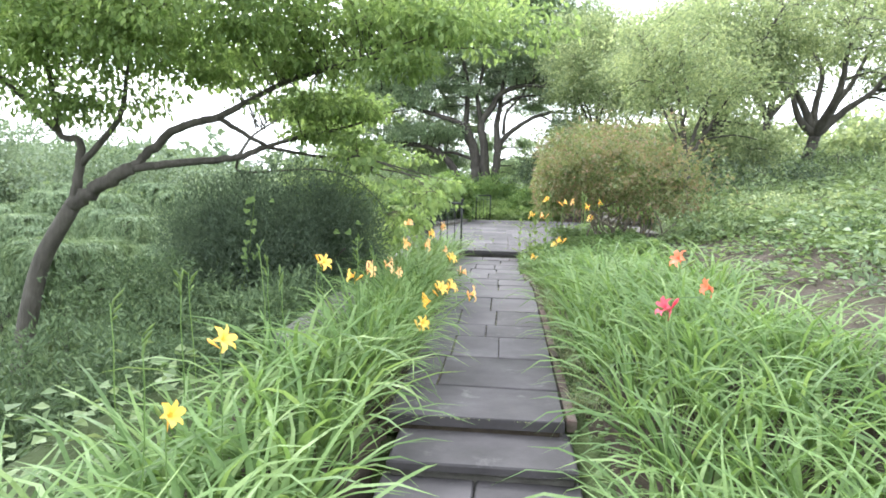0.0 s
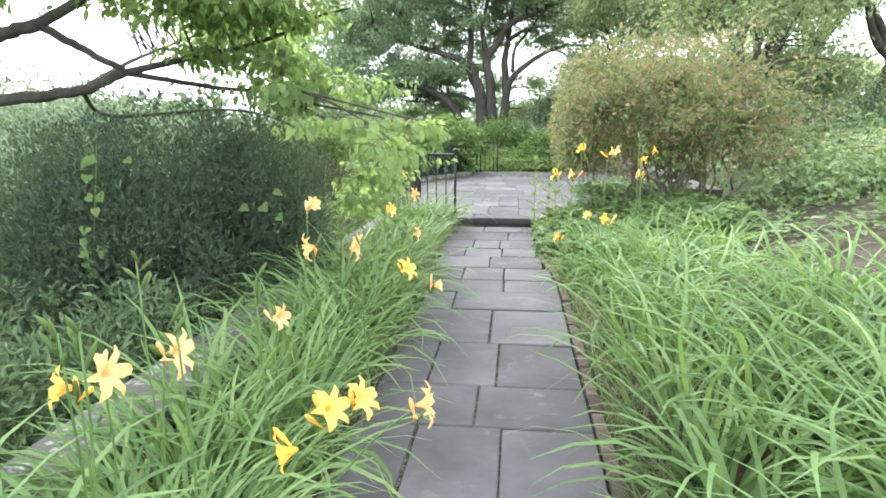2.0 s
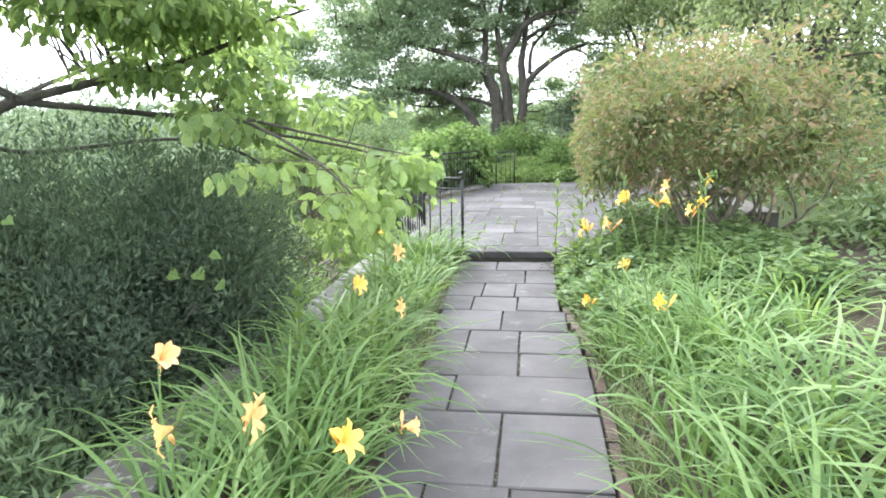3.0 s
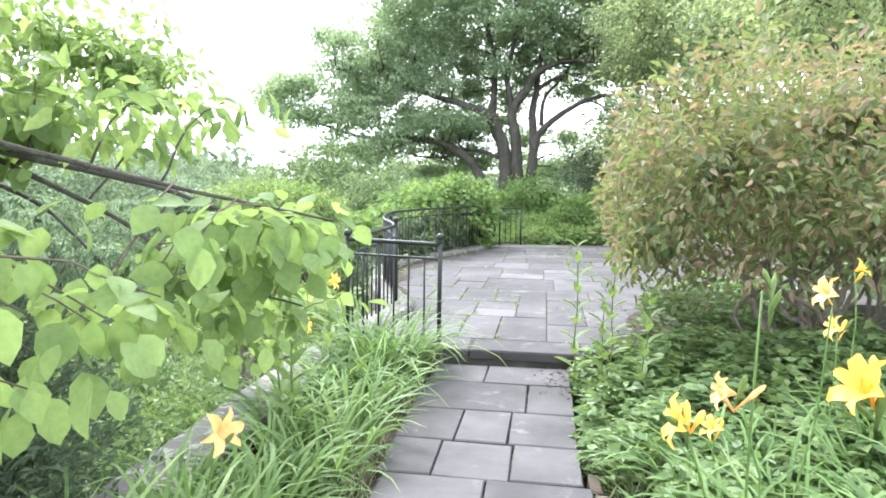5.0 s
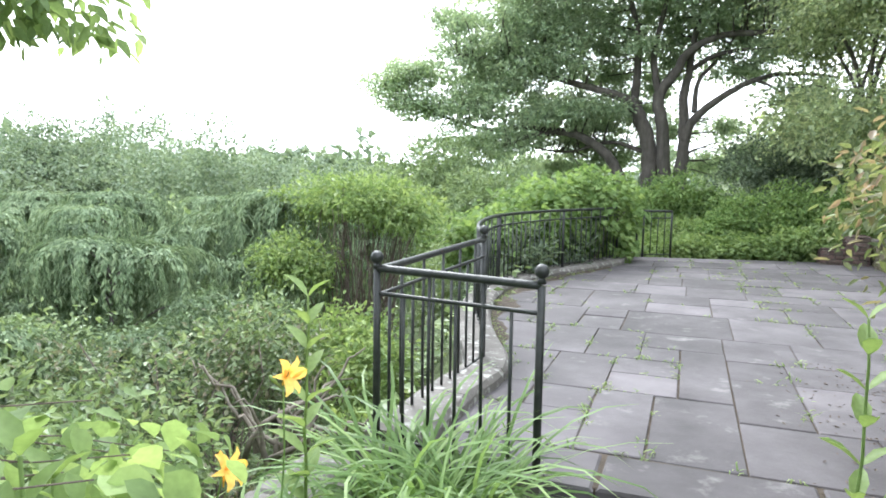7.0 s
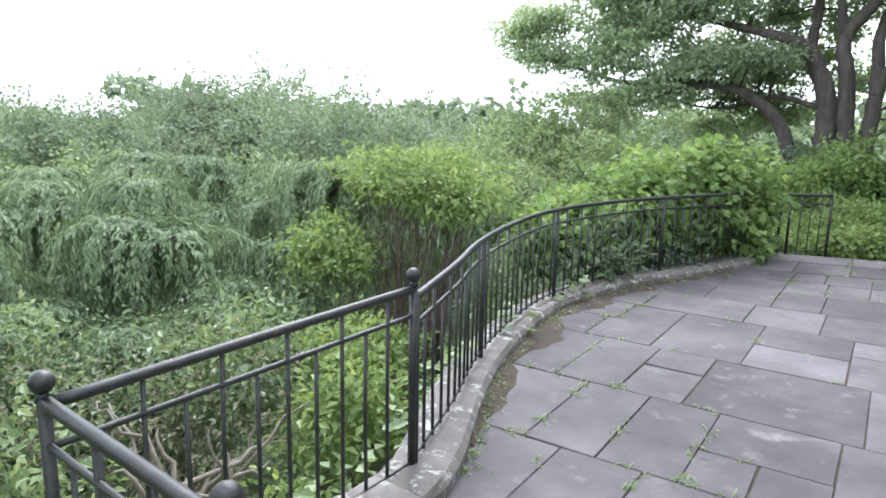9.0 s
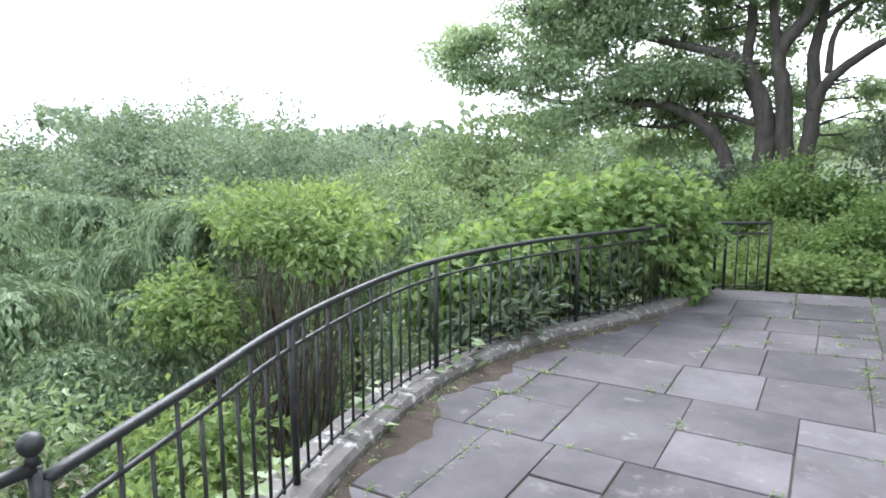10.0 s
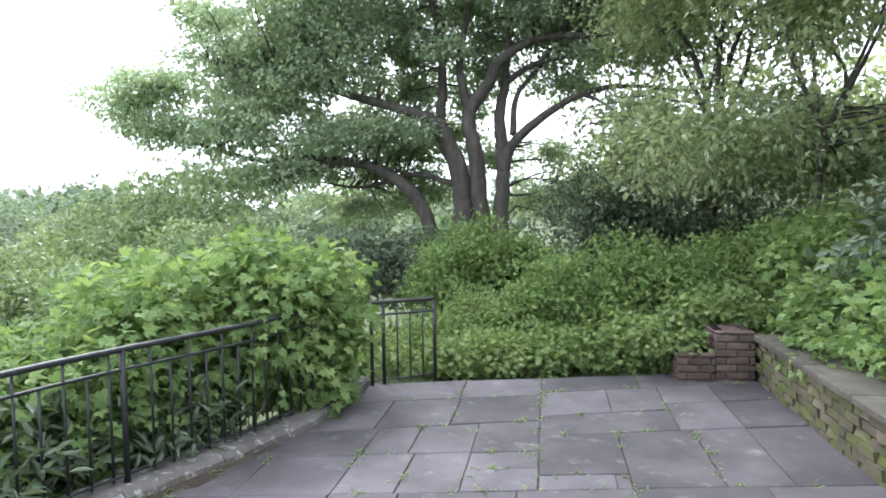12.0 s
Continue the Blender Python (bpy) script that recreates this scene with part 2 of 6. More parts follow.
SHAPES = {
    "diamond": ([(0, 0, 0), (0.5, 0.45, 0.08), (0, 1, -0.12), (-0.5, 0.45, 0.08)], [(0, 1, 2), (0, 2, 3)]),
    "lance": ([(0, 0, 0), (0.5, 0.32, 0.06), (0.36, 0.7, 0.0), (0, 1, -0.2), (-0.36, 0.7, 0.0), (-0.5, 0.32, 0.06)], [(0, 1, 2, 3), (0, 3, 4, 5)]),
    "oval": ([(0, 0, 0), (0.38, 0.22, 0.05), (0.5, 0.5, 0.07), (0.3, 0.8, -0.02), (0, 1, -0.16), (-0.3, 0.8, -0.02), (-0.5, 0.5, 0.07), (-0.38, 0.22, 0.05), (0, 0.5, -0.02)],
             [(0, 1, 8), (1, 2, 8), (2, 3, 8), (3, 4, 8), (4, 5, 8), (5, 6, 8), (6, 7, 8), (7, 0, 8)]),
    "vine": ([(0, 0.08, 0), (0.2, -0.06, 0.05), (0.5, 0.12, 0.02), (0.36, 0.3, 0.05), (0.48, 0.58, 0.0), (0.2, 0.58, 0.03), (0, 1, -0.14), (-0.2, 0.58, 0.03), (-0.48, 0.58, 0.0), (-0.36, 0.3, 0.05), (-0.5, 0.12, 0.02), (-0.2, -0.06, 0.05)],
             [(0, 1, 2), (0, 2, 3), (0, 3, 4), (0, 4, 5), (0, 5, 6), (0, 6, 7), (0, 7, 8), (0, 8, 9), (0, 9, 10), (0, 10, 11)]),
    "lobed": ([(0, 0, 0), (0.45, -0.05, 0.05), (0.5, 0.35, 0.04), (0.3, 0.62, 0.02), (0, 1, -0.14), (-0.3, 0.62, 0.02), (-0.5, 0.35, 0.04), (-0.45, -0.05, 0.05)],
              [(0, 1, 2), (0, 2, 3), (0, 3, 4), (0, 4, 5), (0, 5, 6), (0, 6, 7)]),
}


def leaves(name, at, axis, normal, length, width, mat, shape="diamond"):
    """One mesh of many leaves: where each starts, which way it points and faces, its length and width."""
    n = len(at)
    axis = unit(axis)
    side = unit(np.cross(axis, normal))
    up = np.cross(side, axis)
    t, f = np.array(SHAPES[shape][0]), np.array(SHAPES[shape][1])
    length, width = np.broadcast_to(length, n)[:, None, None], np.broadcast_to(width, n)[:, None, None]
    v = at[:, None] + t[None, :, :1] * width * side[:, None] + t[None, :, 1:2] * length * axis[:, None] + t[None, :, 2:] * length * up[:, None]
    faces = (f[None] + (np.arange(n) * len(t))[:, None, None]).reshape(-1, f.shape[1])
    return np_mesh(name, v.reshape(-1, 3), faces, mat, shape in ("oval", "lance"))


def waves(p, size, seed):
    """Smooth noise of about -1 to 1 over points, with features of that size."""
    r = np.random.default_rng(seed)
    out = np.zeros(len(p))
    for k in range(7):
        w = r.normal(size=3) * (1.0 + 0.35 * k) / size * 2.2
        out += np.sin(p @ w + r.uniform(0, 6.28)) / (1 + 0.25 * k)
    return out / 3.2


def blob_points(blobs, n, rng, core=0.35, bumps=0.28, seed=1, gap=None, floor=None, bump_size=0.6):
    """Points in a union of lumpy ellipsoids (centre, radii), most of them near the skin; and the way outwards there."""
    c = np.array([b[0] for b in blobs], float)
    r = np.array([b[1] for b in blobs], float)
    weight = np.prod(r, axis=1) ** (2 / 3)
    which = rng.choice(len(blobs), n, p=weight / weight.sum())
    d = unit(rng.normal(size=(n, 3)))
    rad = 1 - core * np.abs(rng.normal(size=n)) ** 1.3
    rad = np.clip(rad, 0.05, 1)
    q = c[which] + d * r[which]
    rad = rad * (1 + bumps * waves(q, bump_size * r[which].mean(), seed))
    p = c[which] + d * r[which] * rad[:, None]
    out = unit(d / r[which])
    keep = np.ones(n, bool)
    if gap is not None:
        keep &= waves(p, gap[0], seed + 5) > gap[1]
    if floor is not None:
        keep &= p[:, 2] > floor
    return p[keep], out[keep]


def clumped(blobs, clumps, per, spread, rng, **kw):
    """Leaf places in tufts: tuft centres in the blobs, leaves strewn about each."""
    c, o = blob_points(blobs, clumps, rng, **kw)
    p = np.repeat(c, per, axis=0)
    off = np.clip(rng.normal(size=p.shape), -1.7, 1.7) * np.array(spread)
    return p + off, unit(np.repeat(o, per, axis=0) * 0.6 + unit(off) * 0.8)


def tube(points, radii, sides=6):
    """Corners and faces of a round limb along points."""
    p, r = np.asarray(points, float), np.asarray(radii, float)
    d = unit(np.gradient(p, axis=0))
    ref = np.where(np.abs(d[:, 2:]) < 0.9, np.array([[0, 0, 1.0]]), np.array([[1.0, 0, 0]]))
    a = unit(np.cross(d, ref))
    for i in range(1, len(a)):
        a[i] = unit((a[i - 1] - d[i] * (a[i - 1] @ d[i]))[None])[0]
    b = np.cross(d, a)
    th = np.linspace(0, 2 * np.pi, sides, endpoint=False)
    v = p[:, None] + r[:, None, None] * (np.cos(th)[None, :, None] * a[:, None] + np.sin(th)[None, :, None] * b[:, None])
    i, j = np.meshgrid(np.arange(len(p) - 1), np.arange(sides), indexing="ij")
    k = (j + 1) % sides
    f = np.stack([i * sides + j, i * sides + k, (i + 1) * sides + k, (i + 1) * sides + j], -1).reshape(-1, 4)
    caps = [list(range(sides - 1, -1, -1)), list(range((len(p) - 1) * sides, len(p) * sides))]
    return v.reshape(-1, 3), f, np.array(caps)


def tubes_mesh(name, limbs, mat, sides=6):
    vs, fs, cs, n = [], [], [], 0
    for pts, rad in limbs:
        v, f, c = tube(pts, rad, sides)
        vs.append(v), fs.append(f + n), cs.append(c + n)
        n += len(v)
    return np_mesh(name, np.concatenate(vs), [np.concatenate(fs), np.concatenate(cs)], mat, True)


def curve_pts(ctrl, n=12):
    """A smooth line through control points (Catmull-Rom)."""
    c = np.asarray(ctrl, float)
    c = np.vstack([2 * c[0] - c[1], c, 2 * c[-1] - c[-2]])
    out = []
    for i in range(1, len(c) - 2):
        t = np.linspace(0, 1, n, endpoint=False)[:, None]
        a, b, d, e = c[i - 1], c[i], c[i + 1], c[i + 2]
        out.append(0.5 * (2 * b + (d - a) * t + (2 * a - 5 * b + 4 * d - e) * t ** 2 + (3 * b - a - 3 * d + e) * t ** 3))
    return np.vstack(out + [c[-2][None]])


def limb_to(a, b, ra, rb, rng, sag=0.1, wob=0.06, n=9):
    """A crooked limb from a to b."""
    a, b = np.asarray(a, float), np.asarray(b, float)
    t = np.linspace(0, 1, n)[:, None]
    ln = np.linalg.norm(b - a)
    p = a + (b - a) * t + np.array([0, 0, 1]) * sag * ln * np.sin(np.pi * t)
    w = rng.normal(size=(n, 3)) * wob * ln
    w[0] = w[-1] = 0
    p += (w + np.roll(w, 1, 0) + np.roll(w, -1, 0)) / 3
    return p, ra + (rb - ra) * t[:, 0] ** 0.8


def twigs_from(limbs, targets, rng, ra=0.02, rb=0.005, sag=0.05):
    """Side twigs: each target is reached from the nearest point of the limbs."""
    pts = np.concatenate([l[0] for l in limbs])
    rads = np.concatenate([np.asarray(l[1]) for l in limbs])
    out = []
    for t in targets:
        d = np.linalg.norm(pts - t, axis=1) + 0.6 * np.maximum(0, pts[:, 2] - t[2])
        i = int(np.argmin(d))
        out.append(limb_to(pts[i], t, min(rads[i] * 0.6, ra), rb, rng, sag, 0.07, 6))
    return out


def box_mesh(name, lo, hi, mat, chamfer=0.006):
    bm = bmesh.new()
    bmesh.ops.create_cube(bm, size=1.0)
    for v in bm.verts:
        v.co = [(lo[k] + hi[k]) / 2 + v.co[k] * (hi[k] - lo[k]) for k in range(3)]
    if chamfer:
        bmesh.ops.bevel(bm, geom=bm.edges[:], offset=chamfer, segments=1, affect="EDGES")
    me = bpy.data.meshes.new(name)
    bm.to_mesh(me)
    bm.free()
    me.materials.append(mat)
    return me


def slab_mesh(name, poly, top, thick, mat, chamfer=0.007):
    """A flat stone of any outline (counter-clockwise), its upper edges worn round."""
    p = np.asarray(poly, float)
    n = len(p)
    c = p.mean(0)
    ins = p + unit(c - p) * chamfer * 1.4
    z = np.asarray(top) if np.ndim(top) else np.full(n, top)
    v = np.vstack([np.c_[p, z - thick], np.c_[p, z - chamfer], np.c_[ins, z]])
    i = np.arange(n)
    k = (i + 1) % n
    quads = np.vstack([np.c_[i, k, n + k, n + i], np.c_[n + i, n + k, 2 * n + k, 2 * n + i]])
    return np_mesh(name, v, [quads, np.array([2 * n + i])], mat)


def clip_poly(poly, outline):
    """The part of a convex polygon inside a convex counter-clockwise outline."""
    out = [tuple(p) for p in poly]
    for (ax, ay), (bx, by) in zip(outline, outline[1:] + outline[:1]):
        src, out = out, []
        for (px, py), (qx, qy) in zip(src, src[1:] + src[:1]):
            dp = (bx - ax) * (py - ay) - (by - ay) * (px - ax)
            dq = (bx - ax) * (qy - ay) - (by - ay) * (qx - ax)
            if dp >= 0:
                out.append((px, py))
            if dp * dq < 0:
                s = dp / (dp - dq)
                out.append((px + (qx - px) * s, py + (qy - py) * s))
        if not out:
            return []
    return out

# ---- the lie of the land ----
TERRACE_Z = 0.15
# inner edge of the terrace's low kerb, from the front corner round the bow to the far end
BOW = [(-1.02, 12.62), (-1.0, 13.4), (-0.97, 14.1), (-1.33, 15.0), (-1.57, 15.7), (-1.76, 16.6), (-1.80, 17.3), (-1.66, 18.2), (-1.38, 19.0), (-1.06, 19.7), (-0.82, 20.4), (-0.73, 21.0), (-0.72, 21.62)]


def smooth_step(a, b, x):
    t = np.clip((x - a) / (b - a), 0, 1)
    return t * t * (3 - 2 * t)


def ground_z(x, y):
    x, y = np.asarray(x, float), np.asarray(y, float)
    edge = -1.5 - 0.55 * smooth_step(13.5, 17, y) * (1 - smooth_step(17.5, 21, y)) + 0.6 * smooth_step(19, 22, y) - 1.1 * (1 - smooth_step(3.0, 6.5, y))
    left = np.maximum(0, edge - x)
    z = -8.0 * (1 - np.exp(-left / 9.0)) - 0.25 * smooth_step(0, 0.4, left)
    z = z + 9.5 * smooth_step(18, 60, left)
    right = np.maximum(0, x - 1.0)
    z = z + (1.7 * (1 - np.exp(-right / 7.0)) + 0.035 * np.clip(y - 5, 0, 30) * (1 - np.exp(-right / 3.0)))
    z = z - 0.85 * smooth_step(0.8, 3.4, x) * smooth_step(11.5, 13.5, y) * (1 - smooth_step(21.5, 24, y)) * (1 - smooth_step(3.3, 4.6, x))
    z = z + 0.3 * smooth_step(22.5, 27, y) * smooth_step(-2, 1, x)
    # the walk climbs a pair of low steps
    z = z - 0.22 * (1 - smooth_step(3.2, 4.6, y)) - 0.12 * np.clip(2 - y, 0, 40) * 0.5
    under_walk = (x > -0.5) & (x < 0.9) & (y < 12.6)
    z = np.where(under_walk, np.minimum(z, np.where(y > 4.2, -0.12, -0.62 - 0.03 * np.clip(2 - y, 0, 40))), z)
    inside = (x > -1.9) & (x < 3.2) & (y > 12.5) & (y < 22.3)
    z = np.where(inside, np.minimum(z, 0.04), z)
    return z - 0.05


def grid_axis(lo, hi, fine, far):
    a = list(np.arange(lo, hi, fine))
    s, v = fine, hi
    up = []
    while v < far:
        up.append(v)
        s *= 1.25
        v += s
    s, v = fine, lo
    dn = []
    while v > -far:
        s *= 1.25
        v -= s
        dn.append(v)
    return np.array(dn[::-1] + a + up)


gx, gy = grid_axis(-9, 9, 0.22, 2500), grid_axis(-3, 26, 0.25, 2500)
GX, GY = np.meshgrid(gx, gy)
GZ = ground_z(GX, GY) + 0.03 * np.sin(GX * 1.7 + GY) * np.sin(GY * 1.3) * ((GX > 1.1) | (GX < -1.6))
ii, jj = np.meshgrid(np.arange(len(gy) - 1), np.arange(len(gx) - 1), indexing="ij")
k0 = ii * len(gx) + jj
ground = part("ground", np_mesh("ground", np.stack([GX, GY, GZ], -1).reshape(-1, 3), np.stack([k0, k0 + 1, k0 + 1 + len(gx), k0 + len(gx)], -1).reshape(-1, 4), M_GROUND, True),
              None, "garden slope with rough green ground cover", "structure", "ground")
ground["kind"], ground["category"] = "structure", "ground"

# soil of the beds along the walk
def bed(name, x0, x1, y0, y1, lift, label):
    xs, ys = np.arange(x0, x1 + 0.01, 0.15), np.arange(y0, y1 + 0.01, 0.15)
    X, Y = np.meshgrid(xs, ys)
    Z = ground_z(X, Y) + lift + 0.02 * np.sin(9 * X) * np.sin(7 * Y + X)
    i, j = np.meshgrid(np.arange(len(ys) - 1), np.arange(len(xs) - 1), indexing="ij")
    k = i * len(xs) + j
    return part(name, np_mesh(name, np.stack([X, Y, Z], -1).reshape(-1, 3), np.stack([k, k + 1, k + 1 + len(xs), k + len(xs)], -1).reshape(-1, 4), M_SOIL, True), None, label, "structure", "soil bed")


for ob in (bed("soil_bed", -1.4, -0.3, -2, 12.5, 0.045, "brown soil under the daylilies beside the walk"),
           bed("soil_bed", 0.87, 4.6, -2, 12.55, 0.06, "brown soil bank with litter beside the walk")):
    ob["kind"] = "structure"

# ---- the flagged walk with its steps ----
walkway = empty("garden_path", (0.2, 8, -0.08), "straight walk of grey bluestone flags with mossy joints", "path", "", "structure")
WALK_ROWS = [  # from y, to y, cross joints
    (4.3, 4.92, ()), (4.92, 5.7, (-0.1,)), (5.7, 6.42, (-0.065, 0.34)), (6.42, 6.92, (0.205,)), (6.92, 7.64, (-0.09, 0.3)), (7.64, 8.43, (0.228,)),
    (8.43, 8.97, (-0.1,)), (8.97, 9.42, (0.3,)), (9.42, 9.93, (-0.1, 0.295)), (9.93, 10.5, (0.135,)), (10.5, 10.97, (-0.16, 0.25)), (10.97, 11.5, (-0.1, 0.215)),
    (11.5, 12.1, (0.305,)), (12.1, 12.56, (-0.03,))]


def walk_left(y):
    return -0.36 - 0.1 * float(smooth_step(9.5, 11, y))


def walk_right(y):
    return 0.775 - 0.15 * float(smooth_step(9.2, 10.8, y))


rr = random.Random(3)
for y0, y1, xs in WALK_ROWS:
    ym = (y0 + y1) / 2
    ends = [walk_left(ym), *xs, walk_right(ym)]
    for a, b in zip(ends, ends[1:]):
        g = 0.005
        j = [rr.uniform(-0.004, 0.004) for _ in range(8)]
        top = 0.004 * (ym - 4) + rr.uniform(-0.004, 0.004)
        poly = [(a + g + j[0], y0 + g + j[1]), (b - g + j[2], y0 + g + j[3]), (b - g + j[4], y1 - g + j[5]), (a + g + j[6], y1 - g + j[7])]
        under(part("flagstone", slab_mesh("flagstone", poly, [top + rr.uniform(-0.003, 0.003) for _ in poly], 0.07, M_FLAG)), walkway)
under(part("joint_bed", slab_mesh("joint_bed", [(-0.4, 4.32), (0.74, 4.32), (0.6, 12.56), (-0.44, 12.56)], -0.008, 0.12, M_SOIL, 0.001)), walkway)
# treads of the steps below, each a broad slab on a set-back riser
for y0, y1, top, x0, x1 in ((3.83, 4.36, -0.1, -0.27, 0.81), (3.2, 3.9, -0.2, -0.3, 0.83), (1.9, 3.22, -0.3, -0.34, 0.84), (0.6, 1.92, -0.4, -0.34, 0.84), (-2.6, 0.62, -0.5, -0.34, 0.84)):
    cut = x0 + (x1 - x0) * rr.uniform(0.42, 0.6)
    pieces = ((x0, x1),) if top > -0.15 else ((x0, cut - 0.006), (cut + 0.006, x1))
    for a, b in pieces:
        under(part("step_tread", slab_mesh("step_tread", [(a, y0), (b, y0 + rr.uniform(-0.01, 0.01)), (b, y1 + 0.03), (a, y1 + 0.03)], top, 0.05, M_FLAG, 0.012)), walkway)
    under(part("riser", box_mesh("riser", (x0 + 0.02, y0 + 0.035, top - 0.2), (x1 - 0.02, y1, top - 0.052), M_WALL, 0.004)), walkway)
under(part("riser", box_mesh("riser", (-0.3, 4.335, -0.12), (0.76, 4.5, -0.072), M_WALL, 0.004)), walkway)
# brick edging, laid end to end
edging = empty("brick_edging", (0.82, 7, -0.05), "row of worn dark red bricks edging the walk", "edging", "", "structure")
y = 4.36
while y < 10.6:
    ln = 0.2 + rr.uniform(-0.01, 0.01)
    x = walk_right(y) + 0.012
    ob = under(part("brick", slab_mesh("brick", [(x, y), (x + 0.062, y + rr.uniform(-0.004, 0.004)), (x + 0.062 + rr.uniform(-0.006, 0.006), y + ln), (x, y + ln)], 0.004 * (y - 4) + rr.uniform(-0.012, 0.006), 0.08, M_BRICK)), edging)
    y += ln + 0.01

# ---- the terrace ----
terrace = empty("terrace", (0.8, 17, 0.05), "broad terrace of random bluestone flags with weedy joints", "terrace", "", "structure")
OUTLINE = [(p[0], p[1]) for p in reversed(BOW)]
OUTLINE = OUTLINE + [(3.05, 12.62), (3.05, 22.45), (2.2, 22.33), (0.2, 21.86)]
# courses of the paving: from y to y, with the cross joints along x
rp = random.Random(21)
stones = []


def course(y0, y1, *xs):
    for xa, xb in zip(xs, xs[1:]):
        stones.append((xa, y0, xb, y1))


course(13.0, 13.55, -1.3, -0.36)
course(13.55, 13.98, -1.3, -0.75, -0.36)
course(13.0, 14.0, -0.36, -0.02, 0.44)
course(13.0, 13.7, 0.44, 1.1, 1.7, 2.4, 3.05)
course(13.7, 14.55, 0.44, 0.83, 1.5, 2.2, 3.05)
course(13.98, 14.82, -1.3, -0.75, -0.33)
course(14.0, 14.42, -0.33, 0.12)
course(14.42, 14.82, -0.33, 0.12)
course(14.0, 15.22, 0.12, 0.44)
course(14.55, 15.05, 0.44, 0.83, 1.5, 2.3, 3.05)
course(14.82, 15.75, -2.1, -0.97, -0.57)
course(14.82, 15.75, -0.57, -0.17)
course(15.22, 15.75, -0.17, 0.44)
course(14.82, 15.22, -0.17, 0.12)
course(15.05, 15.75, 0.44, 0.95, 1.6, 2.3, 3.05)
course(15.75, 16.7, -2.1, -1.21, -0.79)
course(15.75, 16.3, -0.79, -0.39)
course(16.3, 16.7, -0.79, -0.39)
course(15.75, 16.7, -0.39, 0.54, 1.2, 1.8, 2.4, 3.05)
course(16.7, 17.27, -2.1, -1.4, -0.88)
course(17.27, 17.82, -2.1, -1.34, -0.88)
course(16.7, 17.82, -0.88, -0.24)
course(16.7, 17.25, -0.24, 0.4)
course(17.25, 17.82, -0.24, 0.4)
course(16.7, 17.4, 0.4, 1.1, 1.6)
course(17.4, 17.82, 0.4, 0.9, 1.6)
course(16.7, 17.82, 1.6, 2.3, 3.05)
course(17.82, 18.6, -2.1, -1.3, -0.43, 0.15, 0.8)
course(17.82, 18.3, 0.8, 1.5, 2.2, 3.05)
course(18.3, 18.95, 0.8, 1.2, 1.9, 3.05)
course(18.6, 19.43, -2.1, -0.9, -0.31, 0.1, 0.8)
course(18.95, 19.43, 0.8, 1.49, 2.28, 3.05)
course(19.43, 20.1, -1.8, -0.9, -0.31, 0.07, 0.45)
course(20.1, 20.72, -1.6, -0.3, 0.02, 0.45)
course(20.72, 21.45, -1.3, -0.35, 0.22)
course(19.43, 19.78, 0.45, 0.92)
course(19.78, 20.08, 0.45, 0.92)
course(20.08, 20.74, 0.45, 0.92)
course(20.74, 21.45, 0.22, 0.92)
course(21.45, 22.6, -1.3, 0.2, 0.92)
course(19.43, 19.65, 0.92, 1.4, 1.49)
course(19.65, 20.38, 0.92, 1.49)
course(20.38, 20.85, 0.92, 1.97)
course(20.85, 21.52, 0.92, 1.5, 1.97)
course(21.52, 22.6, 0.92, 1.83, 3.05)
course(19.43, 20.38, 1.49, 2.05, 2.46, 3.05)
course(20.38, 21.0, 1.97, 2.46, 3.05)
course(21.0, 21.52, 1.97, 2.46, 3.05)


def slant(x, y):
    """The courses swing round a little towards the far end."""
    return y + (x - 0.9) * float(0.17 * smooth_step(18, 19.5, y) + 0.1 * smooth_step(19.5, 21, y))


def convex(points):
    """Convex outline, counter-clockwise, of points."""
    pts = sorted(points)

    def half(seq):
        h = []
        for p in seq:
            while len(h) > 1 and (h[-1][0] - h[-2][0]) * (p[1] - h[-2][1]) - (h[-1][1] - h[-2][1]) * (p[0] - h[-2][0]) <= 0:
                h.pop()
            h.append(p)
        return h[:-1]

    return half(pts) + half(pts[::-1])


HULL = convex(OUTLINE)
terrace_joints = []
# long edge stones of the step up
for a, b in ((-1.02, -0.2), (-0.2, 0.72), (0.72, 1.6), (1.6, 3.05)):
    under(part("edge_stone", slab_mesh("edge_stone", [(a + 0.006, 12.6 + rr.uniform(-0.012, 0.012)), (b - 0.006, 12.6 + rr.uniform(-0.012, 0.012)), (b - 0.006, 12.985), (a + 0.006, 12.985)], TERRACE_Z, 0.075, M_FLAG, 0.014)), terrace)
under(part("riser", box_mesh("riser", (-1.0, 12.65, -0.1), (3.0, 12.9, TERRACE_Z - 0.076), M_WALL, 0.004)), terrace)
for ax, ay, bx, by in stones:
    g = 0.004
    q = [(ax + g, ay + g), (bx - g, ay + g), (bx - g, by - g), (ax + g, by - g)]
    q = [(x + rp.uniform(-0.004, 0.004), slant(x, yy) + rp.uniform(-0.004, 0.004)) for x, yy in q]
    q = clip_poly([(x, max(yy, 12.995)) for x, yy in q], HULL)
    if len(q) < 3:
        continue
    area = abs(sum(a[0] * b[1] - b[0] * a[1] for a, b in zip(q, q[1:] + q[:1]))) / 2
    if area < 0.012 or max(p[1] for p in q) < 13.02:
        continue
    top = TERRACE_Z + rp.uniform(-0.004, 0.003)
    under(part("flagstone", slab_mesh("flagstone", q, [top + rp.uniform(-0.002, 0.002) for _ in q], 0.06, M_FLAG, 0.005)), terrace)
    terrace_joints += [(q[a], q[(a + 1) % len(q)]) for a in range(len(q))]
